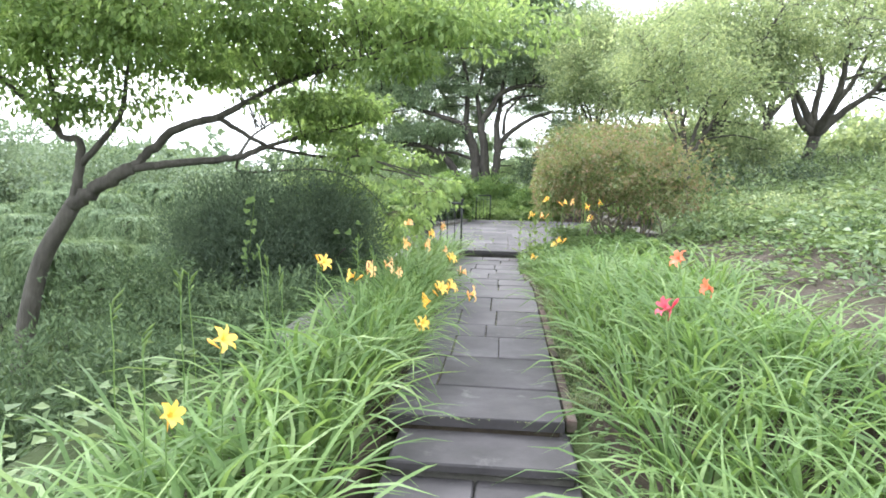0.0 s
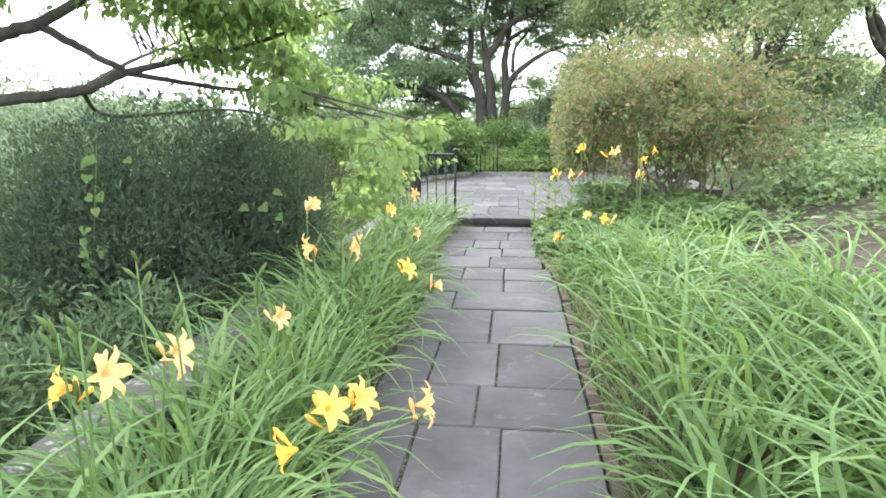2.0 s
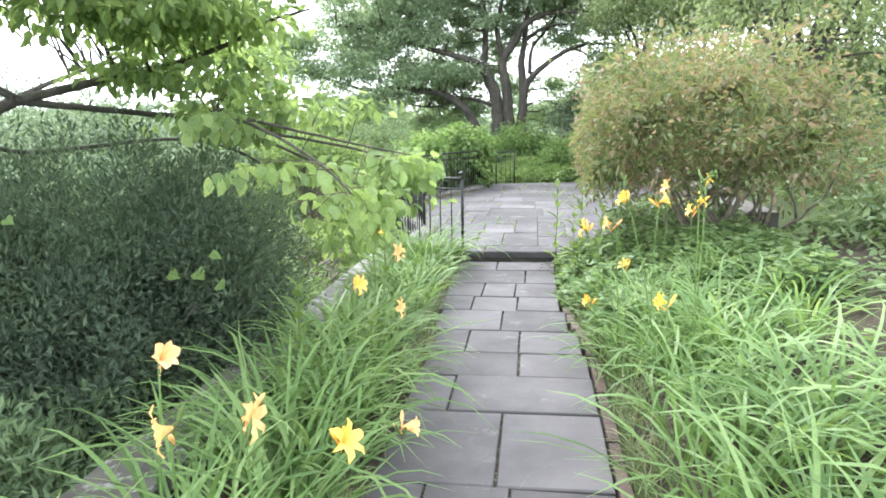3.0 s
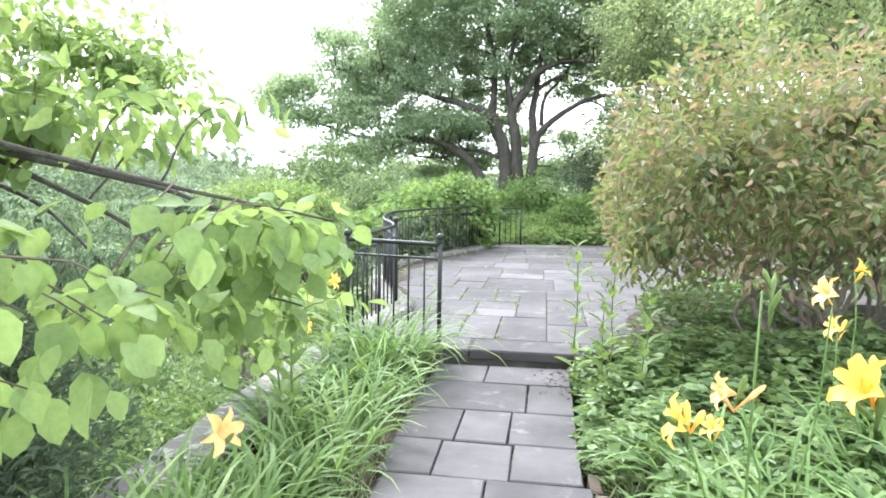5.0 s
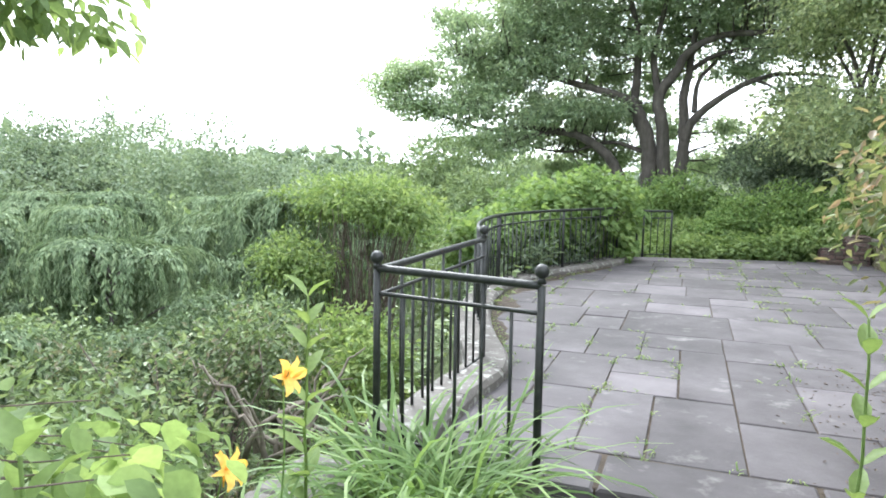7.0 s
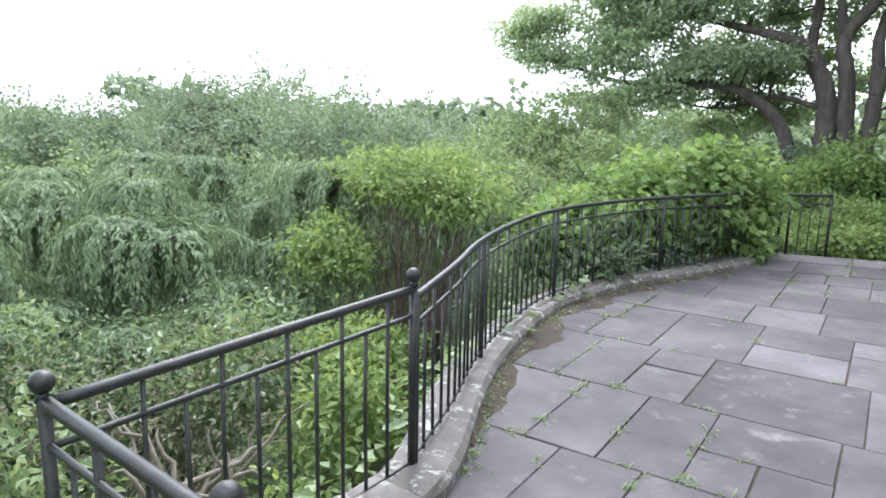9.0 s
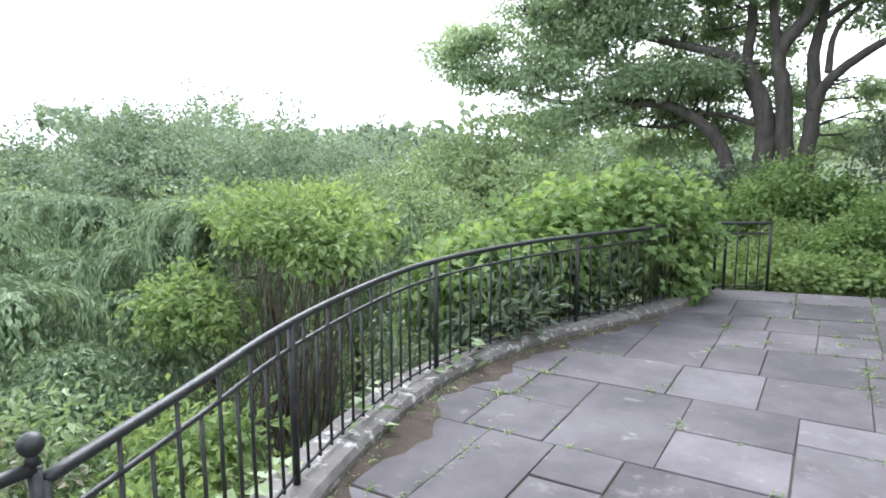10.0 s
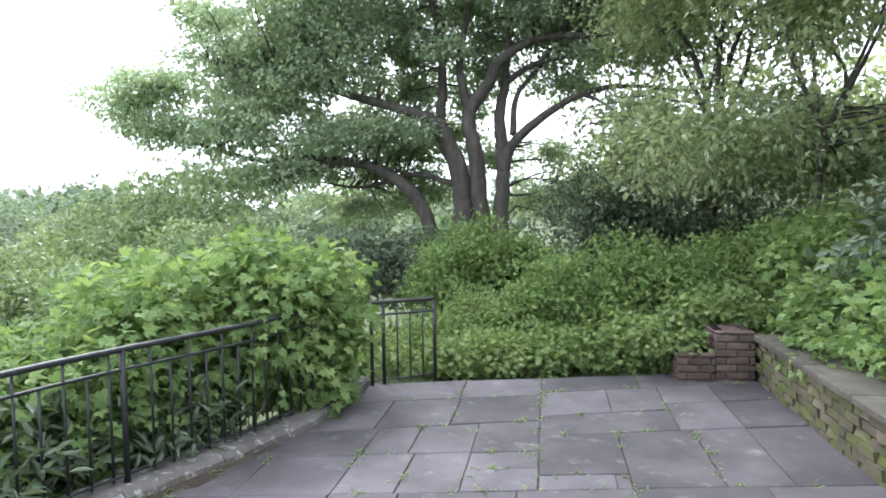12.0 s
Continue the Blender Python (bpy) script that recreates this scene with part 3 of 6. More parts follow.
under(part("joint_bed", slab_mesh("joint_bed", HULL, TERRACE_Z - 0.009, 0.06, M_SOIL, 0.001)), terrace)

# ---- low stone kerb round the bow, and the retaining wall under it ----
bow = curve_pts([(*p, 0) for p in BOW], 8)[:, :2]
tang = unit(np.gradient(bow, axis=0))
outn = np.c_[-tang[:, 1], tang[:, 0]]
outn = np.where((outn[:, :1] > 0), -outn, outn) if outn[:, 0].mean() > 0 else outn
kerb = empty("stone_kerb", (-1.5, 17, 0.1), "low curved kerb of lichen-spotted grey stone under the railing", "kerb", "", "structure")
step = 7
for s in range(0, len(bow) - 1, step):
    e = min(s + step, len(bow) - 1)
    seg, nn = bow[s:e + 1], outn[s:e + 1]
    n = len(seg)
    # cross-section: inner foot, inner shoulder, rounded top, outer foot
    prof = [(0.0, TERRACE_Z - 0.06), (0.0, 0.2), (0.025, 0.235), (0.27, 0.245), (0.31, 0.22), (0.31, 0.0)]
    v = np.concatenate([np.c_[seg + nn * o, np.full(n, z)] for o, z in prof])
    quads = [[a * n + k, a * n + k + 1, (a + 1) * n + k + 1, (a + 1) * n + k] for a in range(len(prof) - 1) for k in range(n - 1)]
    caps = [[a * n for a in range(len(prof))], [a * n + n - 1 for a in range(len(prof))][::-1]]
    v = v + np.random.default_rng(s).normal(size=v.shape) * 0.003
    under(part("kerb_stone", np_mesh("kerb_stone", v, [np.array(quads), np.array(caps)], M_COPING)), kerb)
v = np.concatenate([np.c_[bow + outn * o, np.full(len(bow), z)] for o, z in ((0.27, 0.05), (0.29, -1.0), (0.36, -3.0))])
n = len(bow)
wall_ret = part("retaining_wall", np_mesh("retaining_wall", v, np.array([[a * n + k, a * n + k + 1, (a + 1) * n + k + 1, (a + 1) * n + k] for a in range(2) for k in range(n - 1)]), M_WALL), None, "rough stone retaining wall under the terrace", "wall", "", "")
wall_ret["kind"] = "structure"
under(part("kerb_stone", slab_mesh("kerb_stone", [(-1.32, 12.5), (-0.42, 12.5), (-0.42, 12.63), (-1.32, 12.63)], 0.19, 0.2, M_COPING, 0.012)), kerb)

# the long garden wall beside the bed, with coping stones
garden_wall = empty("garden_wall", (-1.42, 8, -0.1), "low stone wall with grey coping beside the daylily bed", "wall", "", "structure")
under(part("wall_body", box_mesh("wall_body", (-1.52, 5.6, -1.2), (-1.26, 12.5, 0.06), M_WALL, 0.01)), garden_wall)
y = 5.6
while y < 12.4:
    ln = min(rr.uniform(0.7, 1.1), 12.5 - y)
    under(part("coping_stone", slab_mesh("coping_stone", [(-1.56 + rr.uniform(-0.01, 0.01), y + 0.006), (-1.2, y + 0.006), (-1.2 + rr.uniform(-0.01, 0.01), y + ln - 0.006), (-1.56, y + ln - 0.006)], 0.14 + rr.uniform(-0.006, 0.006), 0.085, M_COPING, 0.014)), garden_wall)
    y += ln

# planted corner heaped onto the flags
mx_, my_ = np.meshgrid(np.linspace(0, 1, 16), np.linspace(0, 1, 22))
edge_x = 1.0 + 0.22 * np.sin(my_ * 7) * 0.5 + 1.1 * my_ ** 2
mound_x = edge_x + (3.0 - edge_x) * mx_
mound_y = 12.7 + 2.7 * my_
mound_z = TERRACE_Z + 0.003 + 0.07 * mx_ * (1 - 0.7 * my_) + 0.02 * np.sin(mound_x * 9) * np.sin(mound_y * 8) * mx_
mi, mj = np.meshgrid(np.arange(21), np.arange(15), indexing="ij")
mk = mi * 16 + mj
mound = part("soil_bed", np_mesh("soil_bed", np.stack([mound_x, mound_y, mound_z], -1).reshape(-1, 3), np.stack([mk, mk + 1, mk + 17, mk + 16], -1).reshape(-1, 4), M_SOIL, True), None, "brown soil heaped onto the terrace under the shrub", "structure", "soil bed")
mound["kind"] = "structure"
# dirt washed against the kerb
rim = bow[20:76]
rn = outn[20:76]
rim3 = np.c_[rim, np.zeros(len(rim))]
wd = (0.05 + 0.16 * np.clip(waves(rim3, 0.9, 41) + 0.3, 0, 1) + 0.07 * np.clip(waves(rim3, 0.22, 42) + 0.4, 0, 1)) * (0.3 + np.sin(np.linspace(0, np.pi, len(rim))))
dv = np.concatenate([np.c_[rim + rn * 0.004, np.full(len(rim), TERRACE_Z + 0.016)], np.c_[rim - rn * wd[:, None] * 0.6, np.full(len(rim), TERRACE_Z + 0.009)], np.c_[rim - rn * wd[:, None], np.full(len(rim), TERRACE_Z - 0.004)]])
nr = len(rim)
dirt = part("kerb_dirt", np_mesh("kerb_dirt", dv, np.array([[a * nr + k, a * nr + k + 1, (a + 1) * nr + k + 1, (a + 1) * nr + k] for a in range(2) for k in range(nr - 1)]), M_SOIL, True), None, "brown dirt washed against the foot of the kerb", "structure", "dirt")
dirt["kind"] = "structure"

# ---- iron railing ----
def rail_run(ctrl, name, label, balls, top=0.86, posts=(), group="iron railing"):
    """A length of railing along ctrl (x, y, z of its foot): top rail, second rail, foot rail, posts, thin balusters."""
    line = curve_pts(ctrl, 10) if len(ctrl) > 3 else np.vstack([np.linspace(a, b, 12, endpoint=False) for a, b in zip(np.array(ctrl, float), np.array(ctrl, float)[1:])] + [np.array(ctrl, float)[-1:]])
    dist = np.r_[0, np.cumsum(np.linalg.norm(np.diff(line, axis=0), axis=1))]
    thing = empty(name, tuple(line[0]), label, "railing", group)

    def at(s):
        return np.array([np.interp(s, dist, line[:, k]) for k in range(3)])

    up = np.array([0, 0, 1.0])
    for nm, h, r in (("top_rail", top, 0.019), ("second_rail", top - 0.12, 0.0105), ("foot_rail", 0.045, 0.009)):
        under(part(nm, tubes_mesh(nm, [(line + up * h, np.full(len(line), r))], M_IRON, 8)), thing)
    places = [0.0, *posts, dist[-1]]
    for s in places:
        p = at(s)
        pm = tubes_mesh("post", [(np.array([p - up * 0.02, p + up * (top * 0.5), p + up * top]), [0.019, 0.0185, 0.018])], M_IRON, 8)
        under(part("post", pm), thing)
    for s in balls:
        p = at(s)
        bm = bmesh.new()
        bmesh.ops.create_uvsphere(bm, u_segments=14, v_segments=9, radius=0.032, matrix=Matrix.Translation(p + up * (top + 0.062)))
        bmesh.ops.create_cone(bm, segments=10, radius1=0.022, radius2=0.012, depth=0.03, cap_ends=True, matrix=Matrix.Translation(p + up * (top + 0.025)))
        for f in bm.faces:
            f.smooth = True
        me = bpy.data.meshes.new("ball_finial")
        bm.to_mesh(me)
        bm.free()
        me.materials.append(M_IRON)
        under(part("ball_finial", me), thing)
    s, k = 0.13, 0
    while s < dist[-1] - 0.06:
        if min(abs(s - q) for q in places) > 0.05:
            p = at(s)
            h = top if k % 2 else top - 0.12
            tilt = np.array([rr.uniform(-0.004, 0.004), rr.uniform(-0.004, 0.004), 0])
            under(part("baluster", tubes_mesh("baluster", [(np.array([p + up * 0.02, p + up * h * 0.5 + tilt, p + up * h]), [0.0085, 0.0085, 0.0085])], M_IRON, 6)), thing)
        s += 0.132
        k += 1
    return thing


A, B, C = (-0.45, 12.57, 0.15), (-1.25, 12.62, 0.17), (-1.17, 14.1, 0.2)
rail_run([A, B], "iron_railing", "short black iron railing with ball finial beside the step", [0.0], 0.87)
rail_run([B, C], "iron_railing", "straight black iron railing panel with ball finials over the drop", [0.0, 1.48], 0.86, ())
RAIL = [(p[0] + n_[0] * 0.13, p[1] + n_[1] * 0.13, 0.24) for p, n_ in zip(bow[16:88:6], outn[16:88:6])]
RAIL[0] = (C[0], C[1] + 0.02, 0.22)
rail_run(RAIL, "iron_railing", "long curved black iron railing on the stone kerb", [], 0.8, (1.45, 3.25, 5.1))
rail_run([(-0.68, 21.58, 0.15), (-0.13, 21.93, 0.15)], "iron_railing", "short black iron railing among climbing vines", [], 0.8, (0.12,))

# ---- far right: brick wall and stepped pier ----
brick_wall = empty("brick_wall", (3.2, 19, 0.1), "low mossy brick wall with flat stone coping and ivy behind", "wall", "", "structure")
under(part("wall_core", box_mesh("wall_core", (2.99, 13.4, -0.1), (3.38, 22.6, 0.52), M_WALL, 0.004)), brick_wall)
bl, bh = 0.2, 0.062
bricks = [np_mesh("brick", *(lambda v, f: (v, f))(np.array([(x, y_, z) for x in (0, 0.06) for y_ in (0, bl) for z in (0, bh)], float) + np.random.default_rng(s).normal(size=(8, 3)) * 0.003,
                                                 np.array([[0, 1, 3, 2], [4, 6, 7, 5], [0, 4, 5, 1], [2, 3, 7, 6], [1, 5, 7, 3], [0, 2, 6, 4]])), M_MOSSBRICK) for s in range(5)]
count = 0
for course in range(6):
    y = 15.8 + (0.105 if course % 2 else 0)
    while y < 22.0 and count < 300:
        ob = part("brick", bricks[rr.randrange(5)])
        ob.location = (2.952 + rr.uniform(-0.014, 0.008), y + rr.uniform(-0.008, 0.008), 0.12 + course * 0.072 + rr.uniform(-0.004, 0.003))
        under(ob, brick_wall)
        y += bl + 0.012
        count += 1
y = 15.2
while y < 22.0:
    ln = rr.uniform(0.6, 0.95)
    under(part("coping_stone", slab_mesh("coping_stone", [(2.91, y + 0.005), (3.36, y + 0.005), (3.36, min(y + ln, 22.1) - 0.005), (2.91, min(y + ln, 22.1) - 0.005)], 0.605, 0.05, M_WALLTOP, 0.01)), brick_wall)
    y += ln

pier = empty("brick_pier", (2.7, 22.3, 0.15), "stepped red brick pier at the terrace corner, half hidden by vines", "pier")


def brick_block(x0, x1, y0, y1, z0, z1):
    """A solid block of bricks laid in courses, with a course of flat bricks on top."""
    under(part("core", box_mesh("core", (x0 + 0.03, y0 + 0.03, z0), (x1 - 0.03, y1 - 0.03, z1 - 0.03), M_WALL, 0.003)), pier)
    z, c = z0, 0
    while z < z1 - 0.02:
        hh = min(0.066, z1 - z)
        x = x0 - (0.1 if c % 2 else 0)
        while x < x1 - 0.02:
            a, b = max(x, x0), min(x + 0.205, x1)
            if b - a > 0.03:
                for ya, yb in ((y0, y0 + 0.1), (y1 - 0.1, y1)) if z + hh < z1 - 0.01 else ((y0, y0 + (y1 - y0) * 0.48), (y0 + (y1 - y0) * 0.5, y1)):
                    under(part("brick", box_mesh("brick", (a + 0.004 + rr.uniform(0, 0.004), ya + rr.uniform(0, 0.006), z), (b - 0.004, yb, z + hh - 0.007), M_BRICK, 0.005)), pier)
            x += 0.21
        for xa, xb in ((x0, x0 + 0.1), (x1 - 0.1, x1)):
            under(part("brick", box_mesh("brick", (xa, y0 + 0.104, z), (xb, y1 - 0.104, z + hh - 0.007), M_BRICK, 0.005)), pier)
        z += 0.072
        c += 1


brick_block(2.56, 2.93, 22.1, 22.6, 0.1, 0.63)
brick_block(2.2, 2.555, 22.05, 22.5, 0.1, 0.42)

# ---- plants ----
def axis_of(out, rng, droop=0.0, spread=0.7):
    """Leaf directions: outwards with scatter, hanging by droop."""
    a = out + rng.normal(size=out.shape) * spread
    a[:, 2] -= droop
    return unit(a)


def up_normal(n, rng, tilt=0.5):
    v = rng.normal(size=(n, 3)) * tilt
    v[:, 2] += 1
    return unit(v)


def shrub(name, label, blobs, mat, clumps, per, spread, size, rng, aspect=0.5, shape="diamond", droop=0.2, wood=M_TWIG, base=None, stems=9, stem_r=0.018, category="shrub", group="", tilt=0.5, fan=0.7, face=0.0, **kw):
    """A bush: leaves in tufts over lumpy bodies, stems from the base up into them."""
    p, o = clumped(blobs, clumps, per, spread, rng, **kw)
    g = ground_z(p[:, 0], p[:, 1]) - 0.02
    keep = (p[:, 2] > g) & ~((p[:, 0] > -0.3) & (p[:, 0] < 0.88) & (p[:, 1] < 17.5) & (p[:, 1] > 3) & (p[:, 2] < 2.3))
    p, o = p[keep], o[keep]
    c = np.mean([b[0] for b in blobs], axis=0)
    if base is None:
        base = (c[0], c[1], float(ground_z(c[0], c[1])))
    thing = empty(name, base, label, category, group)
    ln = size * rng.uniform(0.65, 1.3, len(p))
    crown = leaves("foliage", p, axis_of(o, rng, droop, fan), up_normal(len(p), rng, tilt) + o * face, ln, ln * aspect, mat, shape)
    under(part("foliage", crown, kind="stuff"), thing)
    pick = p[rng.choice(len(p), min(stems, len(p)), replace=False)]
    for q in pick:
        foot = np.array(base) + np.r_[rng.normal(size=2) * 0.12, -0.05]
        under(part("stem", tubes_mesh("stem", [limb_to(foot, q, stem_r, stem_r * 0.3, rng, 0.05, 0.08, 7)], wood, 5)), thing)
    return thing


def tree(name, label, trunk, limbs, blobs, mat, wood, clumps, per, spread, size, rng, aspect=0.6, shape="diamond", droop=0.2, twigs=40, twig_r=0.03, group="", fan=0.8, **kw):
    """A tree: trunk and main limbs given as control points with radii, twigs reaching into the tufts, and a leafy crown."""
    base = trunk[0][0]
    thing = empty(name, base, label, "tree", group)
    under(part("trunk", tubes_mesh("trunk", [(curve_pts(trunk[0], 6), np.interp(np.linspace(0, 1, 6 * (len(trunk[0]) - 1) + 1), [0, 1], trunk[1]))], wood, 12)), thing)
    lines = []
    for ctrl, (ra, rb) in limbs:
        pts = curve_pts(ctrl, 7)
        pts[1:-1] += rng.normal(size=pts[1:-1].shape) * min(0.25 * rb, 0.02)
        line = (pts, np.linspace(ra, rb, len(pts)))
        lines.append(line)
        under(part("limb", tubes_mesh("limb", [line], wood, 8)), thing)
    p, o = clumped(blobs, clumps, per, spread, rng, **kw)
    c = p[::per] if per < len(p) else p
    pick = c[rng.choice(len(c), min(twigs, len(c)), replace=False)]
    tw = twigs_from(lines or [(np.array(trunk[0]), np.full(len(trunk[0]), trunk[1][1]))], pick, rng, twig_r, twig_r * 0.2)
    if name == "tree":
        under(part("twig_mass", tubes_mesh("twig_mass", tw, wood, 5), kind="stuff"), thing)
    else:
        for t_ in tw:
            under(part("twig", tubes_mesh("twig", [t_], wood, 5)), thing)
    ln = size * rng.uniform(0.65, 1.3, len(p))
    under(part("crown", leaves("crown", p, axis_of(o, rng, droop, fan), up_normal(len(p), rng, 0.6), ln, ln * aspect, mat, shape), kind="stuff"), thing)
    return thing


def blades(name, foot, azim, length, width, mat, rng, arch=0.55, stations=7):
    """Arching strap leaves from their feet."""
    n = len(foot)
    t = np.linspace(0, 1, stations)
    lean = rng.uniform(0.1, 0.55, n)[:, None]
    bend = rng.uniform(0.6, 1.25, n)[:, None] * arch * 2
    # angle from upright grows along the leaf
    ang = lean + bend * t[None] ** 1.5 * 1.5
    ds = length[:, None] / (stations - 1)
    r = np.cumsum(np.sin(ang) * ds, axis=1) - (np.sin(ang) * ds)[:, :1]
    h = np.cumsum(np.cos(ang) * ds, axis=1) - (np.cos(ang) * ds)[:, :1]
    az = azim[:, None] + (rng.normal(size=n) * 0.25)[:, None] * t[None] ** 2
    ctr = np.stack([foot[:, :1] + r * np.cos(az), foot[:, 1:2] + r * np.sin(az), foot[:, 2:] + h], -1)
    w = width[:, None] * np.minimum(1, 0.55 + 2.2 * t)[None] * (1 - t[None] ** 3) ** 0.8 * 0.5 + 0.0006
    side = np.stack([-np.sin(az), np.cos(az), np.zeros_like(az)], -1)
    tw = (rng.normal(size=n) * 0.5)[:, None, None]
    side = unit(side + np.array([0, 0, 1.0]) * tw * t[None, :, None])
    v = np.stack([ctr - side * w[..., None], ctr + side * w[..., None]], 2).reshape(-1, 3)
    i, j = np.meshgrid(np.arange(n), np.arange(stations - 1), indexing="ij")
    k = i * stations * 2 + j * 2
    return np_mesh(name, v, np.stack([k, k + 1, k + 3, k + 2], -1).reshape(-1, 4), mat, True)


def daylily_clump(x, y, rng, n=42, length=0.7, group="daylily clumps", mat=None, width=0.017):
    z = float(ground_z(x, y)) + 0.03
    foot = np.c_[x + rng.normal(size=n) * 0.07, y + rng.normal(size=n) * 0.07, np.full(n, z)]
    az = np.arctan2(foot[:, 1] - y, foot[:, 0] - x) + rng.normal(size=n) * 0.6
    base = foot - np.array([x, y, z])
    length, width = length * rng.uniform(0.65, 1.2, n), width * rng.uniform(0.7, 1.25, n)
    arch = rng.uniform(0.42, 0.62)
    thing = empty("daylily", (x, y, z), "clump of arching strap-leaved green daylily foliage in the bed", "daylily", group)
    single = 9
    me = blades("foliage", base[single:], az[single:], length[single:], width[single:], mat or L_LILY, rng, arch)
    part("foliage", me, thing, kind="stuff")
    for k in range(single):
        part("leaf", blades("leaf", base[k:k + 1], az[k:k + 1], length[k:k + 1], width[k:k + 1], mat or L_LILY, rng, arch), thing)
    return thing


rg = np.random.default_rng(11)


def strewn(x0, x1, y0, y1, gap, rng, keep=lambda x, y: True):
    out = []
    for _ in range(4000):
        x, y = rng.uniform(x0, x1), rng.uniform(y0, y1)
        if keep(x, y) and all((x - a) ** 2 + (y - b) ** 2 > gap * gap for a, b in out):
            out.append((x, y))
    return out


for x, y in strewn(-1.1, -0.55, 4.6, 12.3, 0.25, rg, lambda x, y: -0.95 - 0.15 * (y > 7.5) < x < -0.55 - 0.12 * (y > 9)):
    daylily_clump(x, y, rg, 46, 0.78 if y < 9.3 else 0.58, width=0.019)
for x, y in strewn(-2.9, -0.62, 0.2, 4.7, 0.3, rg, lambda x, y: x > -1.0 - 0.32 * (4.6 - y) and x < -0.58):
    daylily_clump(x, y, rg, 48, 0.9, width=0.027)
for x, y in strewn(1.1, 3.3, 0.3, 9.3, 0.31, rg, lambda x, y: x < 3.4 - 0.17 * y + 0.25 * math.sin(y * 2) and x > 1.12):
    daylily_clump(x, y, rg, 48, 0.8, width=0.02)
for x, y in strewn(1.0, 2.3, 8.9, 10.5, 0.33, rg):
    daylily_clump(x, y, rg, 40, 0.62)
for x, y in ((-0.82, 12.2), (-0.66, 12.32), (-1.0, 12.3)):
    daylily_clump(x, y, rg, 64, 0.85)


# short grass and weeds at the walk's edges and in the left bed
def tufts(name, label, spots, per, length, width, rng, mat=L_GRASS, spread=0.03, arch=0.35):
    p = np.repeat(np.array(spots, float), per, axis=0) + np.r_[0, 0, 0] + np.c_[rng.normal(size=(len(spots) * per, 2)) * spread, np.zeros(len(spots) * per)]
    n = len(p)
    return part(name, blades(name, p, rng.uniform(0, 6.28, n), length * rng.uniform(0.4, 1.3, n), width * rng.uniform(0.7, 1.3, n), mat, rng, arch, 4), None, label, "stuff", "grass")


sp = [(rg.uniform(-1.18, -0.47), y, float(ground_z(0, y)) + 0.02) for y in rg.uniform(9.0, 12.5, 420)]
sp += [(walk_right(y) + 0.1 + abs(rg.normal()) * 0.1, y, 0.0) for y in rg.uniform(4.4, 10.6, 170)]
sp += [(walk_left(y) - 0.03 - abs(rg.normal()) * 0.08, y, 0.0) for y in rg.uniform(4.4, 12.5, 220)]
tufts("grass", "fine green grass tufts along the walk's edges", sp, 9, 0.2, 0.006, rg)["kind"] = "stuff"
js = []
for (a, b) in terrace_joints:
    ln = math.hypot(b[0] - a[0], b[1] - a[1])
    for _ in range(int(ln * 5)):
        s = rg.uniform()
        x, y = a[0] + (b[0] - a[0]) * s, a[1] + (b[1] - a[1]) * s
        if waves(np.array([[x, y, 0.0]]), 0.8, 4)[0] > 0.0:
            js.append((x, y, TERRACE_Z - 0.012))
k = np.random.default_rng(2)
for q, nn in zip(bow[18:70], outn[18:70]):
    for _ in range(5):
        if k.uniform() < 0.6:
            js.append((q[0] - nn[0] * abs(k.normal()) * 0.03, q[1] - nn[1] * 0.02 + k.normal() * 0.05, TERRACE_Z - 0.01))
tufts("joint_weeds", "low yellow-green weeds growing in the flag joints", js, 6, 0.065, 0.007, rg, L_LIME, 0.02, 0.6)["kind"] = "stuff"
wj = []
for y0, y1, xs in WALK_ROWS:
    for _ in range(22):
        x = rg.uniform(walk_left(y0), walk_right(y0))
        if waves(np.array([[x * 2, y0, 0.0]]), 0.8, 9)[0] > 0.1:
            wj.append((x, y0 + rg.normal() * 0.006, -0.01))
    for xj in xs:
        for _ in range(16):
            wj.append((xj + rg.normal() * 0.006, rg.uniform(y0, y1), -0.01))
tufts("joint_moss", "moss and tiny weeds in the joints of the walk", wj, 6, 0.018, 0.005, rg, L_GRASS, 0.008, 0.6)["kind"] = "stuff"


# broad-leaved ground cover
def cover(name, label, x0, x1, y0, y1, n, size, height, mat, rng, keep=None, shape="lobed", lift=None, bumps=0.6):
    x, y = rng.uniform(x0, x1, n), rng.uniform(y0, y1, n)
    if keep is not None:
        k_ = keep(x, y)
        x, y = x[k_], y[k_]
    g = ground_z(x, y) if lift is None else np.full(len(x), lift)
    top = height * (0.45 + bumps * (0.5 + 0.5 * waves(np.c_[x, y, 0 * x], 0.5, 31)))
    z = g + 0.02 + top * np.sqrt(rng.uniform(0, 1, len(x)))
    p = np.c_[x, y, z]
    o = unit(np.c_[rng.normal(size=(len(x), 2)), np.full(len(x), 0.15)])
    ln = size * rng.uniform(0.6, 1.3, len(x))
    ob = part(name, leaves(name, p, o, up_normal(len(x), rng, 0.45), ln, ln * 0.75, mat, shape), None, label, "stuff", "ground cover")
    ob["kind"] = "stuff"
    return ob


